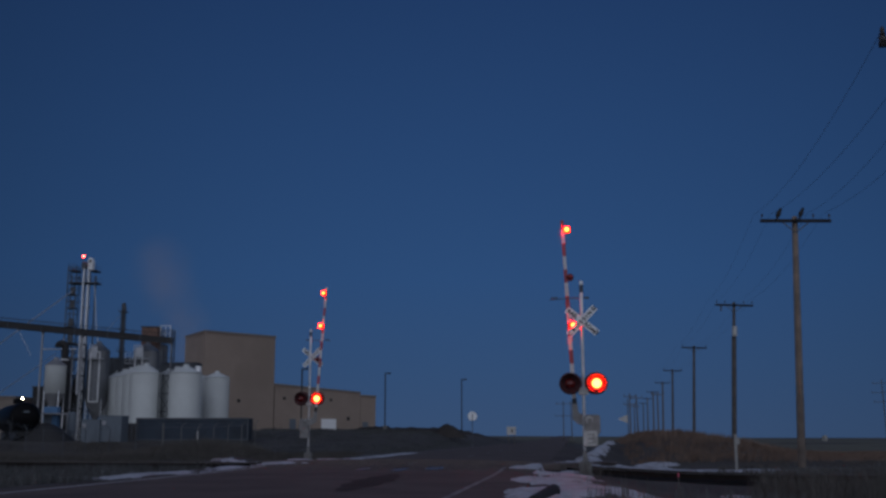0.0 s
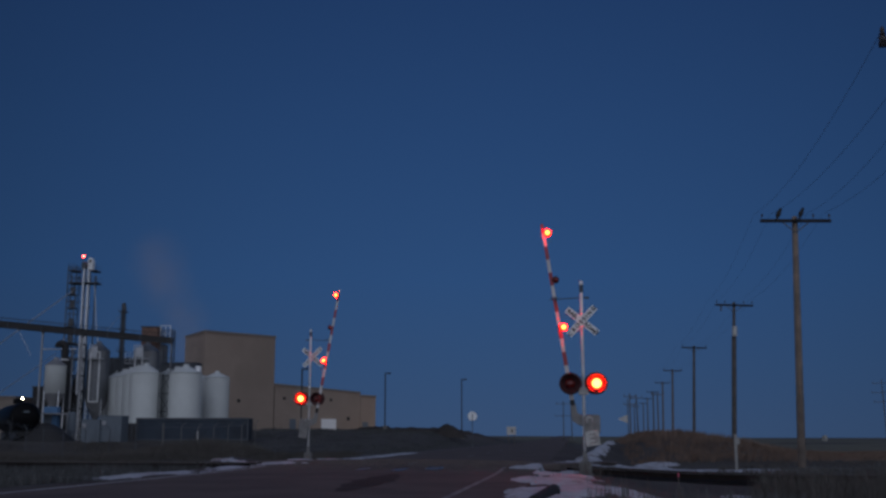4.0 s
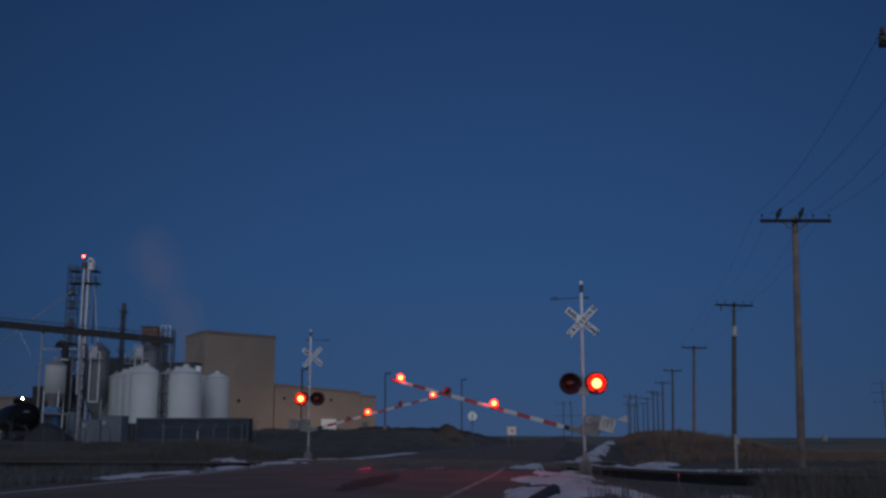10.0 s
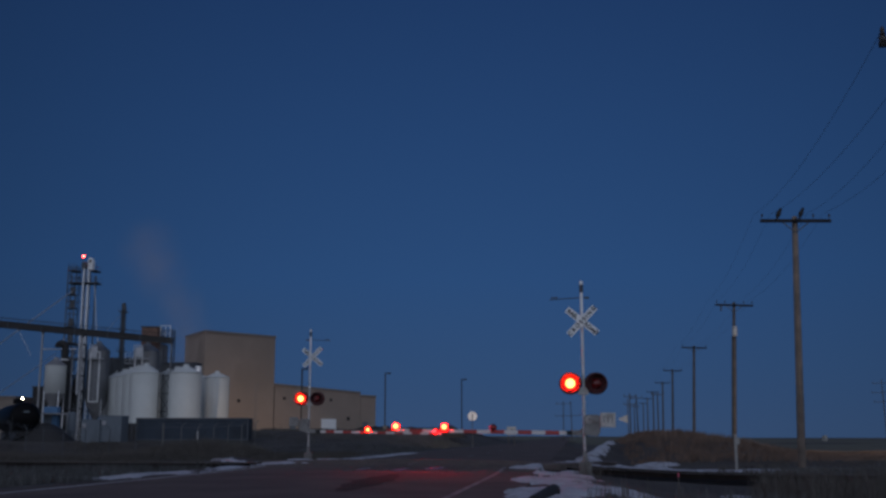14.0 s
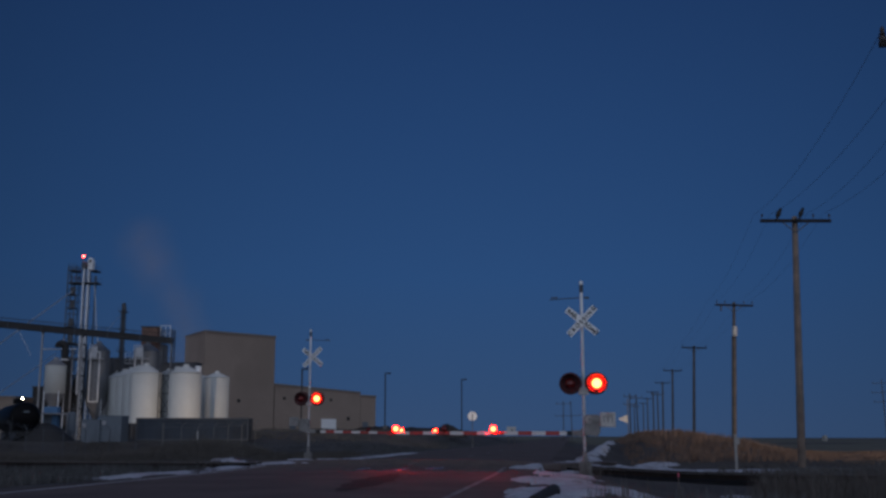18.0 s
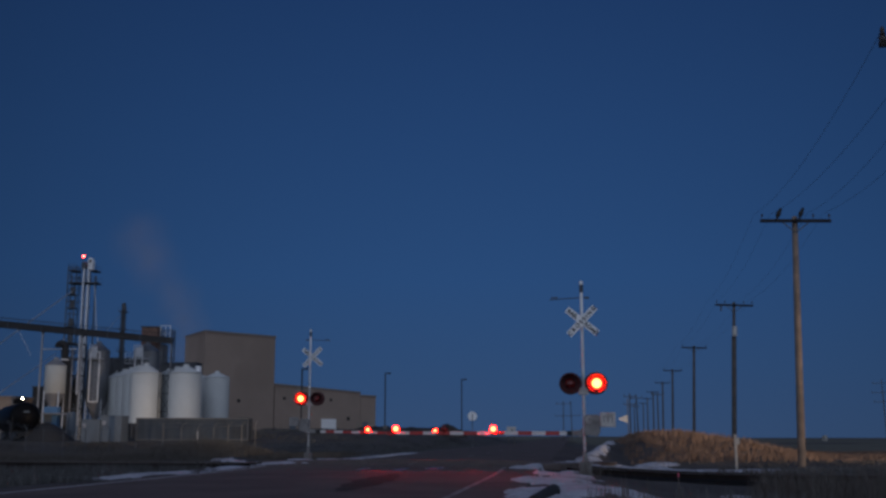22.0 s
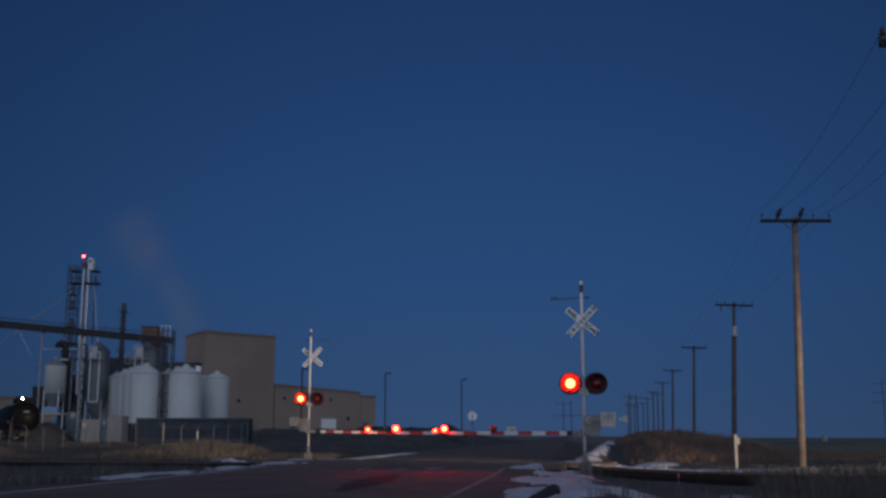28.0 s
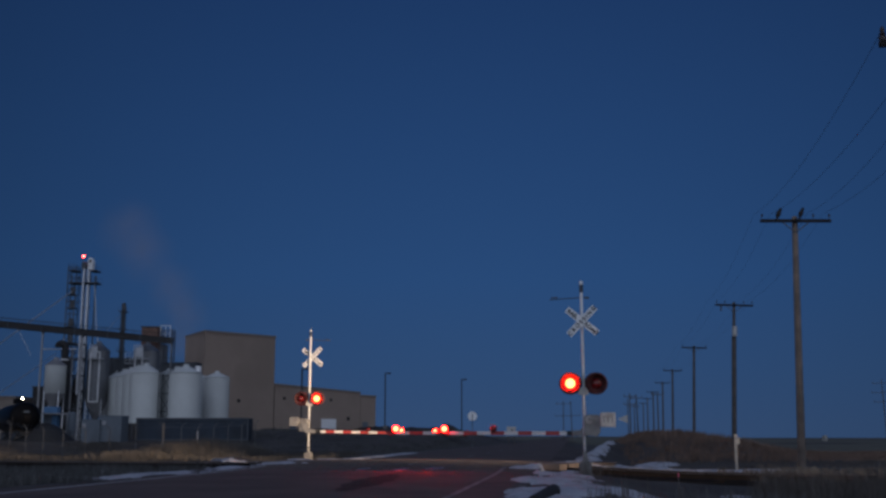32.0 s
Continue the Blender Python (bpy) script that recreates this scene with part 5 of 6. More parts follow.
        part("roof_edge", box(B(), (0, 0, z1 + 0.08), (sx + 0.2, sy + 0.2, 0.16), 0.02), "darksteel", root)
    # goose-neck dust duct
    z0 = land(-43.0, 119)
    root = thing("dust_duct", pose(-43.0, 119, z0), "dark goose-neck dust duct beside the process tower", "duct")
    bm = lathe(B(), [(0.36, 0), (0.36, 10.9 - z0), (0.34, 11.2 - z0)], 18)
    part("riser", bm, "gallery", root, smooth=True)
    bm = B()
    prev = None
    for i in range(9):
        a = math.pi * i / 8
        ring = []
        for j in range(14):
            q = 2 * math.pi * j / 14
            d = 0.42 + 0.4 * math.cos(q)
            ring.append(bm.verts.new((-0.42 + d * math.cos(a), 0.4 * math.sin(q), 11.2 - z0 + d * math.sin(a))))
        if prev:
            for j in range(14):
                bm.faces.new((prev[j], prev[(j + 1) % 14], ring[(j + 1) % 14], ring[j]))
        prev = ring
    bmesh.ops.recalc_face_normals(bm, faces=bm.faces)
    part("elbow", bm, "gallery", root, "dark round elbow", smooth=True)
    part("flange", lathe(B(), [(0.45, 9.7 - z0), (0.45, 9.85 - z0)], 18), "sign", root, "pale pipe flange")
    # frame gantry with the blue unit
    root = thing("loading_gantry", pose(-39.2, 107, land(-39.2, 107)), "open steel loading gantry in front of the hopper bin", "gantry")
    for u in (-1.5, 1.45):
        for v in (-0.8, 0.8):
            part("post", beam(B(), (u, v, -0.1), (u, v, up(-39.2, 107, 3.35)), 0.14, 0.14), "steel", root)
    part("deck", box(B(), (-0.02, 0, up(-39.2, 107, 3.42)), (3.2, 1.9, 0.16)), "steel", root)
    root = thing("blue_cabinet", pose(-39.7, 107.2, land(-39.7, 107.2)), "pale blue equipment cabinet under the gantry", "cabinet")
    part("body", box(B(), (0, 0, 1.65), (1.45, 0.9, 3.3), 0.04), "bluebox", root)
    part("door", box(B(), (-0.2, -0.46, 1.3), (0.8, 0.03, 2.3), 0.01), "boxwhite", root, "pale door")
    root = thing("pale_hopper", pose(-37.2, 106, land(-37.2, 106)), "small pale hopper standing beside the gantry", "hopper")
    part("body", lathe(B(), [(0.3, 0.4), (0.42, 0.9), (0.42, 2.6), (0.3, 2.75)], 16), "boxwhite", root)
    for u in (-0.3, 0.3):
        part("leg", beam(B(), (u, 0, -0.05), (u, 0, 0.9), 0.07, 0.07), "steel", root)
    # heap of dark earth before the gantry
    earth_mound(-37.9, 101, 2.6, 1.9, 1.75, "gallery", "low dark heap of earth beside the tank car", 4.0)
    # pale boxes
    for x, y, w, h in ((-32.65, 99.1, 1.7, 2.65 - land(-32.65, 99.1)), (-30.9, 99.4, 2.05, 3.0 - land(-30.9, 99.4))):
        root = thing("equipment_shelter", pose(x, y, land(x, y)), "pale grey equipment shelter in the yard", "shelter", "pale shelters in the yard")
        part("body", box(B(), (0, 0, h / 2), (w, 2.2, h), 0.03), "boxwhite", root)
        part("roof", box(B(), (0, 0, h + 0.04), (w + 0.12, 2.3, 0.09), 0.01), "boxwhite", root)
        part("door", box(B(), (0.1, -1.12, h * 0.45), (0.8, 0.05, 1.95), 0.01), "boxwhite", root)
        part("vent", box(B(), (-0.6, -1.12, h * 0.75), (0.35, 0.05, 0.4), 0.01), "steel", root)
    # dark container
    root = thing("shipping_container", pose(-23.95, 102.3, land(-23.95, 102.3), 0, 0, 1), "long dark blue-grey steel shipping container", "container")
    bm = B()
    L, H = 10.55, 2.85 - land(-23.75, 102.3)
    pts = []
    n = 54
    for i in range(n + 1):
        u = -L / 2 + L * i / n
        pts.append((u, -1.2 + (0.03 if i % 4 in (1, 2) else 0)))
    low = [bm.verts.new((u, v, 0.15)) for u, v in pts] + [bm.verts.new((L / 2, 1.2, 0.15)), bm.verts.new((-L / 2, 1.2, 0.15))]
    top = [bm.verts.new((v.co.x, v.co.y, H)) for v in low]
    for i in range(len(low)):
        j = (i + 1) % len(low)
        bm.faces.new((low[i], low[j], top[j], top[i]))
    bm.faces.new(top)
    part("body", bm, "darkwall", root)
    bm = B()
    for z in (0.1, H):
        for v in (-1.22, 1.22):
            beam(bm, (-L / 2, v, z), (L / 2, v, z), 0.12, 0.16)
    for u in (-L / 2, L / 2):
        for v in (-1.22, 1.22):
            beam(bm, (u, v, 0), (u, v, H + 0.08), 0.16, 0.16)
    part("frame", bm, "darksteel", root)
    # tan buildings
    root = thing("plant_building", pose(0, 0, 0), "large plain tan plant building with a tall block and low wing", "building")
    def block(corners, base=-0.4):
        """Walls and roof edge over a plan of (x, y, top) corners, anticlockwise from above."""
        bm = B()
        low = [bm.verts.new((x, y, base)) for x, y, z in corners]
        top = [bm.verts.new((x, y, z)) for x, y, z in corners]
        n = len(corners)
        for i in range(n):
            bm.faces.new((low[i], low[(i + 1) % n], top[(i + 1) % n], top[i]))
        bm.faces.new(top)
        part("wall", bm, "tan", root, "flat tan concrete wall")
        bm = B()
        for i in range(n):
            beam(bm, Vector(corners[i]) + Vector((0, 0, 0.05)), Vector(corners[(i + 1) % n]) + Vector((0, 0, 0.05)), 0.3, 0.3)
        part("parapet_cap", bm, "trim", root, "dark metal roof edge")
    block([(-34.2, 150, 16.1), (-25.7, 160, 16.2), (-31.0, 170, 16.2), (-39.5, 160, 16.2)])
    block([(-25.6, 160.1, 9.0), (-13.7, 174, 8.3), (-26, 190, 8.3), (-33, 174, 9.0)])
    block([(-13.65, 174.1, 7.85), (-11.3, 176.8, 7.8), (-20, 188, 7.8), (-23, 186, 7.85)])
    for x, y, z, w, h, k, lab in ((-18.25, 168.7, 2.2, 3.2, 3.6, "sign", "pale roller door"), (-24.35, 161.6, 7.0, 0.5, 0.4, "black", "wall lamp"), (-30.05, 154.9, 6.4, 0.55, 0.5, "black", "wall lamp"), (-17.95, 169.0, 7.0, 0.5, 0.4, "black", "wall lamp"), (-15.45, 172.0, 4.1, 0.6, 0.6, "black", "wall lamp"), (-18.95, 167.95, 2.75, 0.5, 0.4, "panelit", "door pane"), (-18.25, 168.75, 2.75, 0.5, 0.4, "panelit", "door pane"), (-17.55, 169.55, 2.75, 0.5, 0.4, "panelit", "door pane"), (-12.9, 175.0, 2.1, 1.3, 3.0, "boxwhite", "pale door"), (-23.2, 163.0, 2.4, 1.3, 3.0, "boxwhite", "pale door")):
        bm = box(B(), (0, 0, 0), (w, 0.16, h), 0.02)
        part("roller_door" if "roller" in lab else "door_pane" if "pane" in lab else "wall_lamp" if "lamp" in lab else "door", bm, k, root, lab, m=pose(x, y, z, 0, 0, 49.5))
    # rail tank car
    root = thing("tank_car", pose(-39.45, 100, land(-39.45, 100), 0, 0, 28), "black cylindrical railway tank car on a siding", "tank car")
    cz = 2.98 - land(-39.45, 100)
    rows = [(0.05, 0), (0.6, 0.06), (1.1, 0.22), (1.33, 0.5), (1.42, 0.85), (1.42, 14.2), (1.25, 14.7), (0.05, 15.0)]
    part("tank", lathe(B(), rows, 32, pose(0, 0, cz, -90, 0, 0)), "tank", root, smooth=True)
    part("end_plate", box(B(), (0, 0.0, cz + 0.5), (0.5, 0.06, 0.14)), "boxwhite", root, "pale worn data plate")
    part("underframe", box(B(), (0, 7.5, cz - 1.62), (1.2, 15.5, 0.4), 0.03), "black", root)
    for v in (1.8, 3.4, 11.6, 13.2):
        part("wheelset", rod(B(), (-0.85, v, 0.46), (0.85, v, 0.46), 0.46, n=20), "darksteel", root)
    bm = B()
    for u in (-1.2, 1.2):
        beam(bm, (u, -0.1, 0.5), (u, -0.1, cz), 0.06, 0.06)
    beam(bm, (-1.2, -0.1, cz - 1.3), (1.2, -0.1, cz - 1.3), 0.06, 0.06)
    part("hand_rail", bm, "black", root)
    part("dome", lathe(B(), [(0.5, 0), (0.5, 0.4), (0.3, 0.5)], 16, pose(0, 7.5, cz + 1.45)), "tank", root)
    # yard light on a short mast
    root = thing("yard_light", pose(-43.05, 108, land(-43.05, 108)), "lit yard floodlight on a slim mast", "floodlight")
    part("mast", rod(B(), (0, 0, 0), (0, 0, 4.9 - land(-43.05, 108)), 0.07, n=8), "darksteel", root)
    bm = B()
    bmesh.ops.create_uvsphere(bm, u_segments=12, v_segments=8, radius=0.1, matrix=pose(0, -0.15, 4.98 - land(-43.05, 108)))
    part("lamp", bm, "yard", root, "glowing lamp")
    # low sheds left of the tank car
    root = thing("low_shed", pose(-49.4, 120, land(-49.4, 120)), "low tan shed behind the tank car", "shed")
    part("body", box(B(), (0, 0, 2.35), (3.4, 5, 4.7), 0.03), "trim", root)
    part("roof", box(B(), (0, 0, 4.78), (3.6, 5.3, 0.2), 0.03), "trim", root)


def scale_plant_about_eye():
    """Enlarge the plant 1.25 times about the camera's eye, keeping its outline in view."""
    from_eye = Matrix.Translation((0, 0, 1.05)) @ Matrix.Scale(1.25, 4) @ Matrix.Translation((0, 0, -1.05))
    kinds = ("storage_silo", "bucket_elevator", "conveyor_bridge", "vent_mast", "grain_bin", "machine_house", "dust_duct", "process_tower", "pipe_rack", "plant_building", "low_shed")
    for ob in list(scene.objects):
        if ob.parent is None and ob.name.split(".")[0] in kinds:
            ob.matrix_basis = from_eye @ ob.matrix_basis


def build_fence():
    root = thing("chain_link_fence", pose(0, 0, 0), "galvanised chain-link fence with barbed-wire arms", "fence")
    left = [(-20.65, 78.1), (-23.47, 81), (-25.96, 82.6), (-28.66, 85), (-31.29, 87.4), (-33.9, 90), (-36.25, 92.2), (-38.62, 94.5), (-41.2, 97)]
    right = [(-20.6, 78.0), (-20.0, 81), (-19.3, 83.5), (-18.6, 86), (-17.94, 88.5), (-17.28, 91), (-16.65, 94)]
    for k, pts in enumerate((left, right)):
        for i, (x, y) in enumerate(pts):
            z0 = land(x, y)
            big = k == 1 and i == 0
            r = 0.075 if big else 0.04
            h = 2.2
            # left run in dark steel, standing in for posts the headlight misses
            p = part("fence_post", rod(B(), (0, 0, -0.2), (0, 0, h + (0.25 if big else 0)), r, n=8), "fence" if k else "darksteel", root, m=pose(x, y, z0))
            if not big:
                part("barb_arm", beam(B(), (0, 0, h - 0.02), (0.3 * (2 * k - 1), -0.05, h + 0.3), 0.035, 0.05), "fence" if k else "darksteel", p)
        bm = B()
        for (xa, ya), (xb, yb) in zip(pts, pts[1:]):
            za, zb = land(xa, ya), land(xb, yb)
            rod(bm, (xa, ya, za + 2.15), (xb, yb, zb + 2.15), 0.014, n=5)
            for j in range(3):
                d = 0.1 * (j + 1)
                rod(bm, (xa + 0.95 * d * (2 * k - 1), ya, za + 2.2 + d), (xb + 0.95 * d * (2 * k - 1), yb, zb + 2.2 + d), 0.005, n=3)
        part("top_rail", bm, "fence" if k else "darksteel", root)
        # woven wire as thin crossing strands
        verts, faces = [], []
        for (xa, ya), (xb, yb) in zip(pts, pts[1:]):
            za, zb = land(xa, ya), land(xb, yb)
            L = math.hypot(xb - xa, yb - ya)
            n = int(L / 0.16)
            ux, uy = (xb - xa) / L, (yb - ya) / L
            for i in range(-14, n):
                for s in (0, 1):
                    u0, u1 = i * 0.16, i * 0.16 + 2.1
                    if s:
                        u0, u1 = u1, u0
                    p, p2, q, q2 = u0, u1, 0.05, 2.15
                    # clip to the bay
                    t0, t1 = 0.0, 1.0
                    for edge, sign in ((0, 1), (L, -1)):
                        at = (edge - p) / (p2 - p)
                        if sign * (p2 - p) > 0:
                            t0 = max(t0, at)
                        else:
                            t1 = min(t1, at)
                    if t1 - t0 < 0.02:
                        continue
                    w = 0.0011
                    c = len(verts)
                    for t in (t0, t1):
                        u, z = p + (p2 - p) * t, q + (q2 - q) * t
                        x, y, zz = xa + ux * u, ya + uy * u, z + za + (zb - za) * u / L
                        verts += [(x - ux * w, y - uy * w, zz), (x + ux * w, y + uy * w, zz), (x, y + 0.004, zz)]
                    faces += [(c, c + 1, c + 4, c + 3), (c + 1, c + 2, c + 5, c + 4), (c + 2, c, c + 3, c + 5)]
        me = bpy.data.meshes.new("woven_wire")
        me.from_pydata(verts, [], faces)
        me.materials.append(M["fence"])
        ob = new("woven_wire", me)
        ob.parent = root
        tagged(ob, kind="stuff")


# ---- far brush and grass ----
def build_berm():
    bm = B()
    n, k = 120, 7
    rows = []
    for i in range(n + 1):
        f = i / n
        x = -26 + 62 * f
        y = 215 + 25 * f
        h = (1.2 + 1.5 * (0.5 + noise.noise((x * 0.12, 2, 0))) + 0.5 * noise.noise((x * 0.8, 5, 0))) * 0.75 * (1 - 0.88 * smooth(0.46, 0.58, f))
        rows.append([bm.verts.new((x, y - 6 + 12 * j / k, land(x, y) - 0.1 + h * math.sin(math.pi * j / k) ** 0.7 + 0.2 * noise.noise((x, j, 3)) * (0 < j < k))) for j in range(k + 1)])
    for a, b in zip(rows, rows[1:]):
        for j in range(k):
            bm.faces.new((a[j], b[j], b[j + 1], a[j + 1]))
    tagged(part("far_berm", bm, "berm"), "low dark earth berm with brush beyond the road", "berm", kind="structure")
    earth_mound(0.6, 150, 2.6, 1.6, 1.9, "berm", "dark heap of earth beyond the crossing", 9.0)


def tufts(name, spots, material, label, height, seed, blades=7, spread=0.16, width=0.012):
    """Dry grass: each spot is a tuft of thin bent blades standing on the land."""
    rnd = np.random.RandomState(seed)
    verts, faces = [], []
    for x, y, g in spots:
        z = land(x, y) - 0.02
        for _ in range(blades):
            a, b = rnd.uniform(0, 6.283), rnd.uniform(0, 6.283)
            r = spread * rnd.rand() ** 0.5
            h = height * g * rnd.uniform(0.45, 1.15)
            px, py = x + r * math.cos(a), y + r * math.sin(a)
            l = h * rnd.uniform(0.1, 0.5)
            dx, dy = math.cos(b), math.sin(b)
            w = width * rnd.uniform(0.7, 1.5)
            c = len(verts)
            verts += [(px - dy * w, py + dx * w, z), (px + dy * w, py - dx * w, z), (px + dx * l * 0.4 - dy * w * 0.7, py + dy * l * 0.4 + dx * w * 0.7, z + h * 0.62), (px + dx * l * 0.4 + dy * w * 0.7, py + dy * l * 0.4 - dx * w * 0.7, z + h * 0.62), (px + dx * l, py + dy * l, z + h)]
            faces += [(c, c + 1, c + 3, c + 2), (c + 2, c + 3, c + 4)]
    me = bpy.data.meshes.new(name)
    me.from_pydata(verts, [], faces)
    me.materials.append(M[material])
    tagged(new(name, me), label, "grass", kind="stuff")


def field(x0, x1, y0, y1, n, seed, keep):
    rnd = np.random.RandomState(seed)
    out = []
    for _ in range(n):
        x, y = rnd.uniform(x0, x1), rnd.uniform(y0, y1)
        g = keep(x, y)
        if g > rnd.rand() * 0.6:
            out.append((x, y, max(0.4, g)))
    return out


def build_grass():
    def bank(x, y):
        if x - road_x(y) - ROAD_R < 2.5 or track_near(x, y) < 2.6 or (y > 44 and x - 0.1 * (y - 58) < 9.8):
            return 0
        return (0.75 + 0.5 * wob(x, y, 0.25)) * (0.45 + 0.55 * smooth(9.4, 12.5, x - 0.1 * (y - 58))) * (1 - 0.45 * smooth(15, 20, x))
    tufts("bank_grass", field(8, 45, 49, 75, 9000, 1, bank), "grass", "tall dry tan grass on the bank", 0.5, 1, 11, 0.34, 0.011)
    def verge(x, y):
        beyond = y > min(TRACK, key=lambda p: abs(p[0] - x))[1]
        if track_near(x, y) < 2.4 or x < 5.2 or (x < 9 and y > 24) or (beyond and x < 11.5):
            return 0
        return (0.7 + 0.6 * wob(x, y, 0.3)) * (0.45 if beyond else 1)
    tufts("verge_weeds", field(5, 19, 15, 40, 2600, 2, verge), "frost", "frosted grey dead weeds beside the track", 0.62, 2, 9, 0.22, 0.009)
    def left(x, y):
        if x - road_x(y) - ROAD_L > -1.6 or track_near(x, y) < 2.5 or (44 < y < 54 and abs(x + 9.4) < 2.2) or (29 < y < 38 and abs(x + 9.3) < 1.1):
            return 0
        return 0.6 + 0.7 * wob(x, y, 0.2)
    def tall(x, y):
        if track_near(x, y) < 3.0 or x < 4.6 + 0.13 * y:
            return 0
        return 0.75 + 0.6 * wob(x, y, 0.4)
    tufts("tall_weeds", field(6, 16, 15, 31, 2600, 12, tall), "grassdark", "tall brown dead weeds near the roadside", 0.85, 12, 9, 0.24, 0.006)
    tufts("field_grass", field(-45, -6, 44, 82, 7500, 3, left), "dull", "dry brown grass before the fence", 0.4, 3, 7, 0.3, 0.014)
    tufts("field_weeds", field(-26, -8, 18, 42, 3000, 4, left), "frostdark", "dark dead weeds on the left verge", 0.5, 4, 8, 0.25, 0.01)
    tufts("verge_grass", field(-24, -8, 20, 41, 1800, 14, left), "frost", "thin frosted grass on the left verge", 0.45, 14, 7, 0.25, 0.007)
    def clump(x, y):
        return 1.1 - 0.14 * math.hypot(x + 16.8, (y - 75) * 0.6)
    tufts("grass_clump", field(-24, -13, 66, 82, 1500, 15, clump), "grassdark", "tall dull brown grass along the fence", 1.25, 15, 10, 0.3, 0.013)
    def yard(x, y):
        return 0.55 + 0.8 * wob(x, y, 0.18)
    tufts("yard_weeds", field(-46, -17, 79, 97, 3200, 21, yard), "grassdark", "brown dead weeds inside the fence", 0.45, 21, 7, 0.32, 0.016)
    def brush(x, y):
        off = road_x(y) + ROAD_L - x
        return (0.55 + 0.9 * wob(x, y, 0.22)) * smooth(1.5, 4, off)
    tufts("roadside_brush", field(-24, 8, 84, 165, 5200, 23, brush), "frostdark", "dark ragged dead brush beyond the crossing", 0.42, 23, 7, 0.45, 0.02)
    def foot(x, y):
        beyond = y > min(TRACK, key=lambda p: abs(p[0] - x))[1]
        return (0.5 + 0.7 * wob(x, y, 0.35)) * (beyond and track_near(x, y) > 2.7 and x - road_x(y) - ROAD_R > 5)
    tufts("bank_foot_weeds", field(9, 34, 30, 52, 3600, 22, foot), "grassdark", "low dead weeds at the foot of the bank", 0.24, 22, 8, 0.3, 0.01)
    def twigs(x, y):
        return 1.0
    tufts("bare_twigs", field(2.6, 4.6, 17.5, 20.5, 26, 5, twigs) + field(3.0, 4.4, 28.5, 30.4, 12, 6, twigs), "grassdark", "bare dark twigs standing in snow", 0.55, 5, 6, 0.1, 0.006)


# ---- the train that lights the crossing ----
TRAIN, STEAM = [], []


def train_pose(t):
    x, y, a = track_point(95 + 8.0 * (32 - t))
    return pose(x, y, -0.06, 0, 0, 180 - math.degrees(a))


def build_train():
    root = thing("locomotive", train_pose(0), "orange diesel locomotive with bright twin headlights on the track", "locomotive")
    part("frame", box(B(), (-9.5, 0, 1.25), (19.6, 2.9, 0.35), 0.04), "black", root)
    bm = prism(B(), [(-18.5, 1.4), (-18.5, 4.1), (-3.6, 4.1), (-3.6, 1.4)], -0.95, 0.95)
    part("long_hood", bm, "loco", root)
    bm = prism(B(), [(-4.6, 1.4), (-4.6, 4.5), (-1.9, 4.5), (-1.75, 3.4), (-1.9, 1.4)], -1.45, 1.45)
    part("cab", bm, "loco", root)
    bm = B()
    for v in (-0.75, 0.75):
        box(bm, (-1.78, v, 3.75), (0.1, 1.1, 0.7), 0.02)
    part("windscreen", bm, "glass", root)
    part("nose", box(B(), (-0.95, 0, 2.1), (1.7, 1.9, 1.5), 0.12), "loco", root)
    part("pilot", prism(B(), [(0.0, 0.15), (0.25, 0.15), (0.15, 1.4), (0.0, 1.4)], -1.4, 1.4), "black", root)
    part("fuel_tank", box(B(), (-9.5, 0, 0.75), (5.5, 2.4, 0.9), 0.1), "black", root)
    for u in (-2.5, -4.5, -6.2, -13, -15, -17):
        part("wheelset", rod(B(), (u, -0.85, 0.5), (u, 0.85, 0.5), 0.5, n=24), "darksteel", root)
    # headlights on the cab roof, deep in unseen barrels added to narrow the beams
    for v, down, aside, size in ((-0.13, 91.1, 0.0, 0.022), (0.13, 91.4, 2.5, 0.0175)):
        turn = pose(-1.9, v, 4.72, 0, down, aside)
        bm = lathe(B(), [(0.055, -1.02), (0.055, 0.05), (0.042, 0.05), (0.042, -1.0)], 20, turn)
        bm.faces.ensure_lookup_table()
        bmesh.ops.delete(bm, geom=[f for f in bm.faces if len(f.verts) > 4][:1], context="FACES")
        part("headlight_barrel", bm, "black", root)
        bm = B()
        ring = [bm.verts.new(turn @ Vector((size * math.cos(i * math.pi / 4), size * math.sin(i * math.pi / 4), -0.98))) for i in range(8)]
        bm.faces.new(ring)
        part("headlight", bm, "head", root, "glowing headlight")
    TRAIN.append(root)


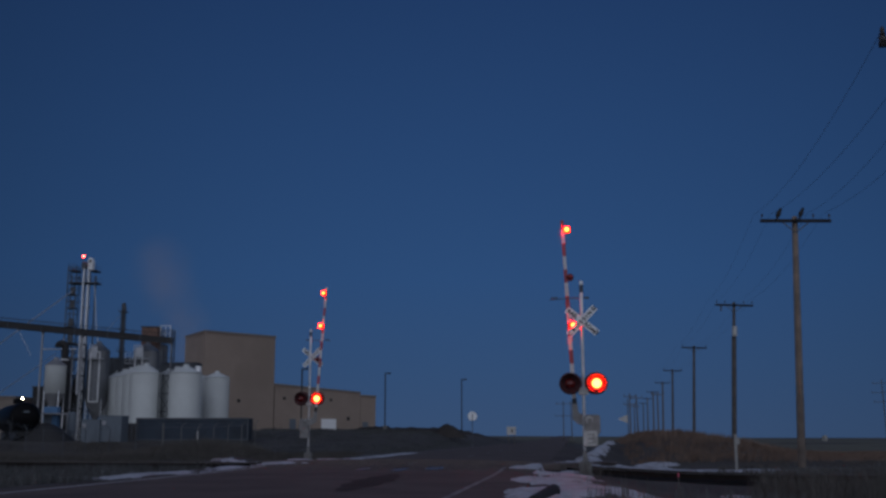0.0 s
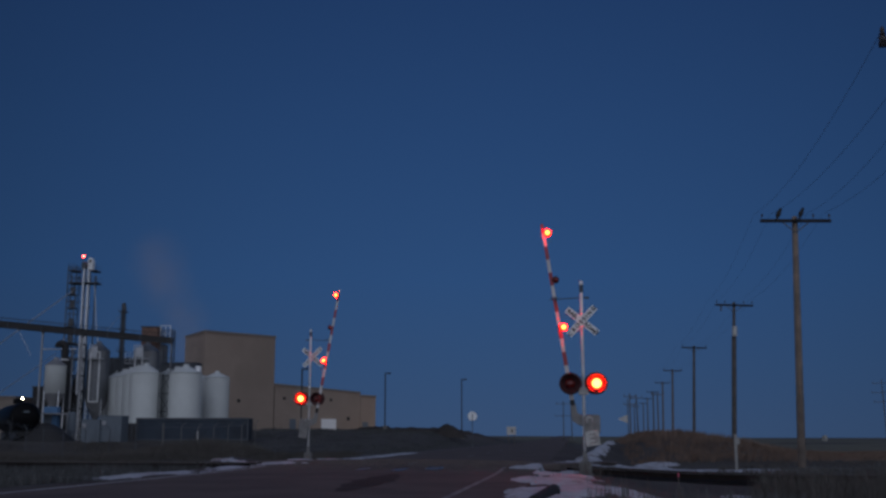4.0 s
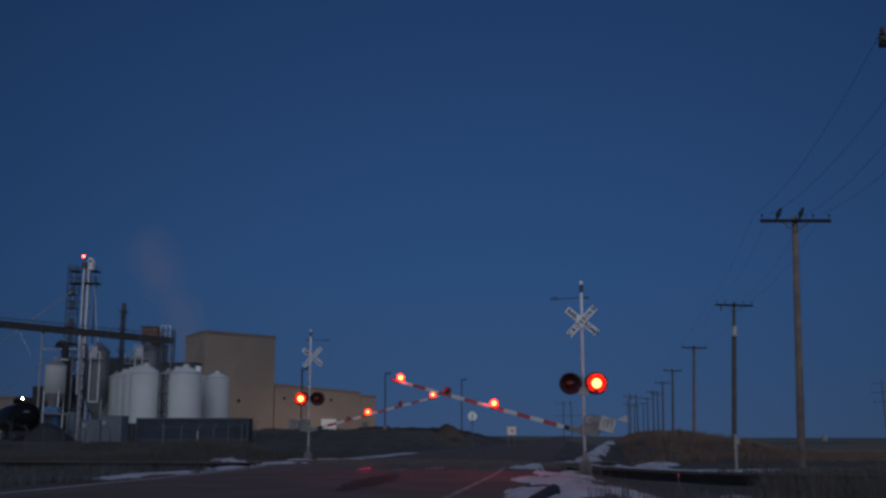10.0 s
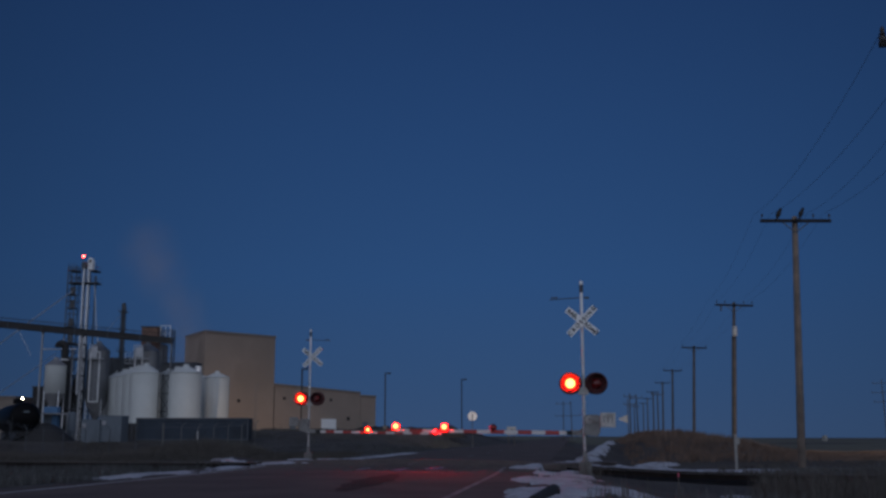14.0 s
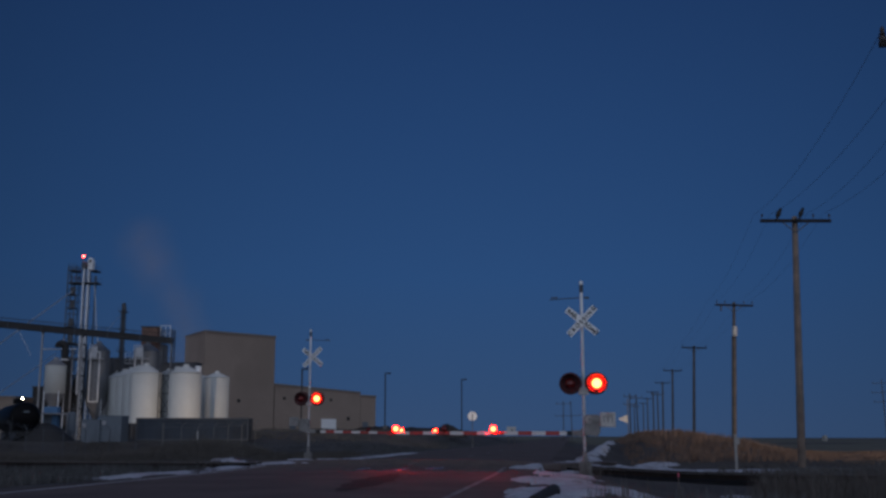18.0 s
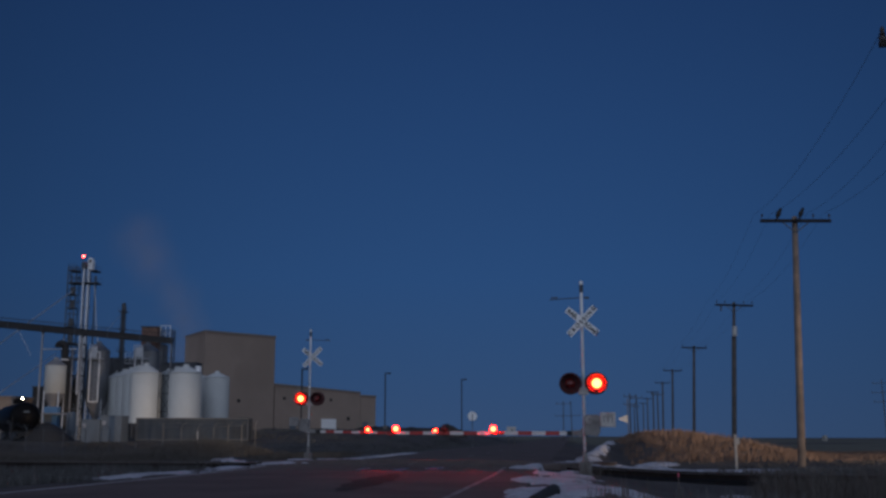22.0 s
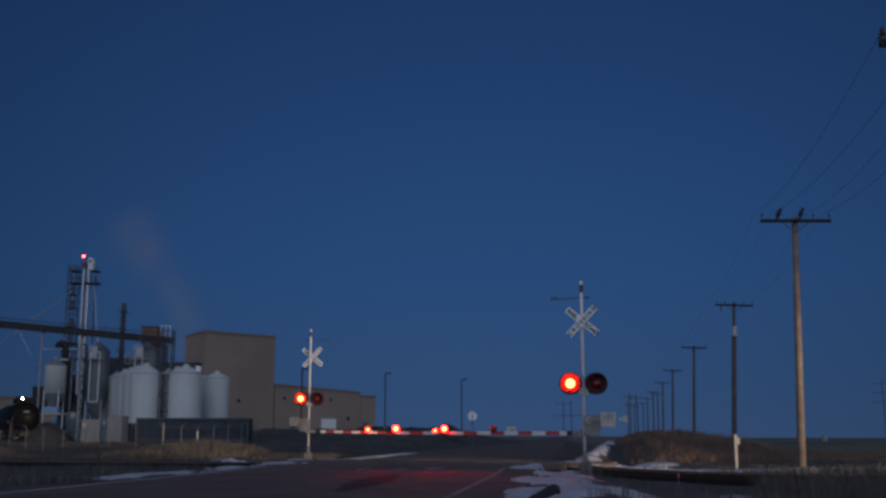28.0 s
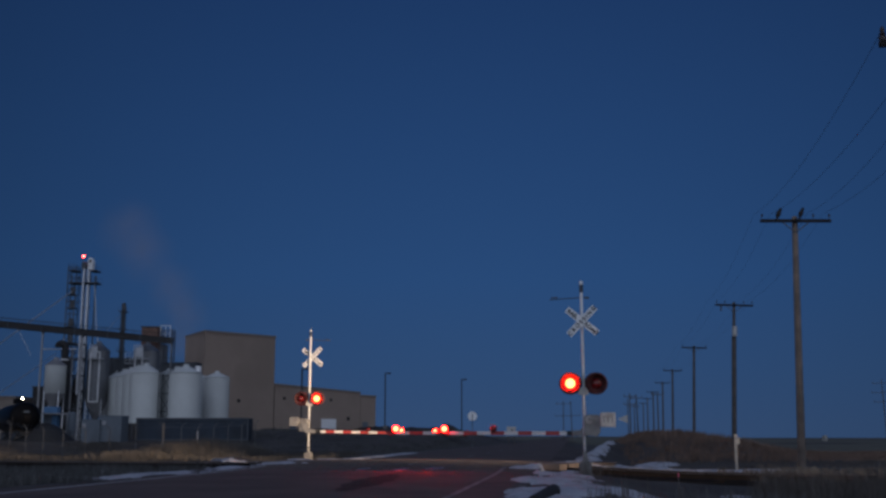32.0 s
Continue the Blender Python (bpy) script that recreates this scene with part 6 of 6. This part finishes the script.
def build_steam():
    """Thin steam that drifts up from the plant's roofs, in soft clumps that move whole."""
    m = bpy.data.materials.new("thin_steam")
    m.use_nodes = True
    nt = m.node_tree
    b = nt.nodes["Principled BSDF"]
    b.inputs["Base Color"].default_value = (0.52, 0.43, 0.41, 1)
    b.inputs["Roughness"].default_value = 1.0
    b.inputs["Specular IOR Level"].default_value = 0.0
    tc, n = nt.nodes.new("ShaderNodeTexCoord"), nt.nodes.new("ShaderNodeTexNoise")
    n.inputs["Scale"].default_value, n.inputs["Detail"].default_value = 0.3, 4
    nt.links.new(tc.outputs["Object"], n.inputs["Vector"])
    r = nt.nodes.new("ShaderNodeMapRange")
    r.inputs["From Min"].default_value, r.inputs["From Max"].default_value = 0.22, 0.72
    r.inputs["To Min"].default_value, r.inputs["To Max"].default_value = 0.0, 0.13
    nt.links.new(n.outputs[0], r.inputs["Value"])
    # fading over x and z only, so the flattened clump suits the camera's view
    flat = nt.nodes.new("ShaderNodeVectorMath")
    flat.operation = "MULTIPLY"
    flat.inputs[1].default_value = (1 / 5.2, 0.0, 1 / 5.2)
    nt.links.new(tc.outputs["Object"], flat.inputs[0])
    far = nt.nodes.new("ShaderNodeVectorMath")
    far.operation = "LENGTH"
    nt.links.new(flat.outputs[0], far.inputs[0])
    thin = nt.nodes.new("ShaderNodeMapRange")
    thin.interpolation_type = "SMOOTHSTEP"
    thin.inputs["From Min"].default_value, thin.inputs["From Max"].default_value = 1.0, 0.1
    nt.links.new(far.outputs["Value"], thin.inputs["Value"])
    both = nt.nodes.new("ShaderNodeMath")
    both.operation = "MULTIPLY"
    nt.links.new(r.outputs[0], both.inputs[0])
    nt.links.new(thin.outputs[0], both.inputs[1])
    nt.links.new(both.outputs[0], b.inputs["Alpha"])
    M["steam"] = m
    for k in range(5):
        bm = B()
        bmesh.ops.create_icosphere(bm, subdivisions=4, radius=1)
        for v in bm.verts:
            q = 1 + 0.04 * noise.noise(v.co * 1.1 + Vector((k * 5.1, 0, 0)))
            v.co = Vector((v.co.x * 5.5, v.co.y * 1.1, v.co.z * 5.5)) * q
        for f in bm.faces:
            f.smooth = True
        ob = part("steam_clump", bm, "steam")
        tagged(ob, "faint thin clump of drifting steam", "steam", "steam over the plant", "stuff")
        ob.visible_shadow = False
        ob.scale = (0.85 + 0.13 * k,) * 3
        rows = []
        for t in range(0, 33, 4):
            s = -6 + k * 5.2 + 0.2 * t
            x = -46.4 - 0.027 * max(0, s) ** 2 + 0.7 * math.sin(k * 2.0)
            rows.append((t, pose(x, 186 + 3 * (k % 3), 17.5 + s, 0, 25 * k + 2 * t, 0)))
        STEAM.append((ob, rows))


build_ground()
build_road()
build_track()
build_snow()
build_grit()
build_signals()
build_poles()
build_far_poles()
build_roadside()
build_plant()
scale_plant_about_eye()
build_fence()
build_field()
build_berm()
build_grass()
build_train()
build_steam()
motions()
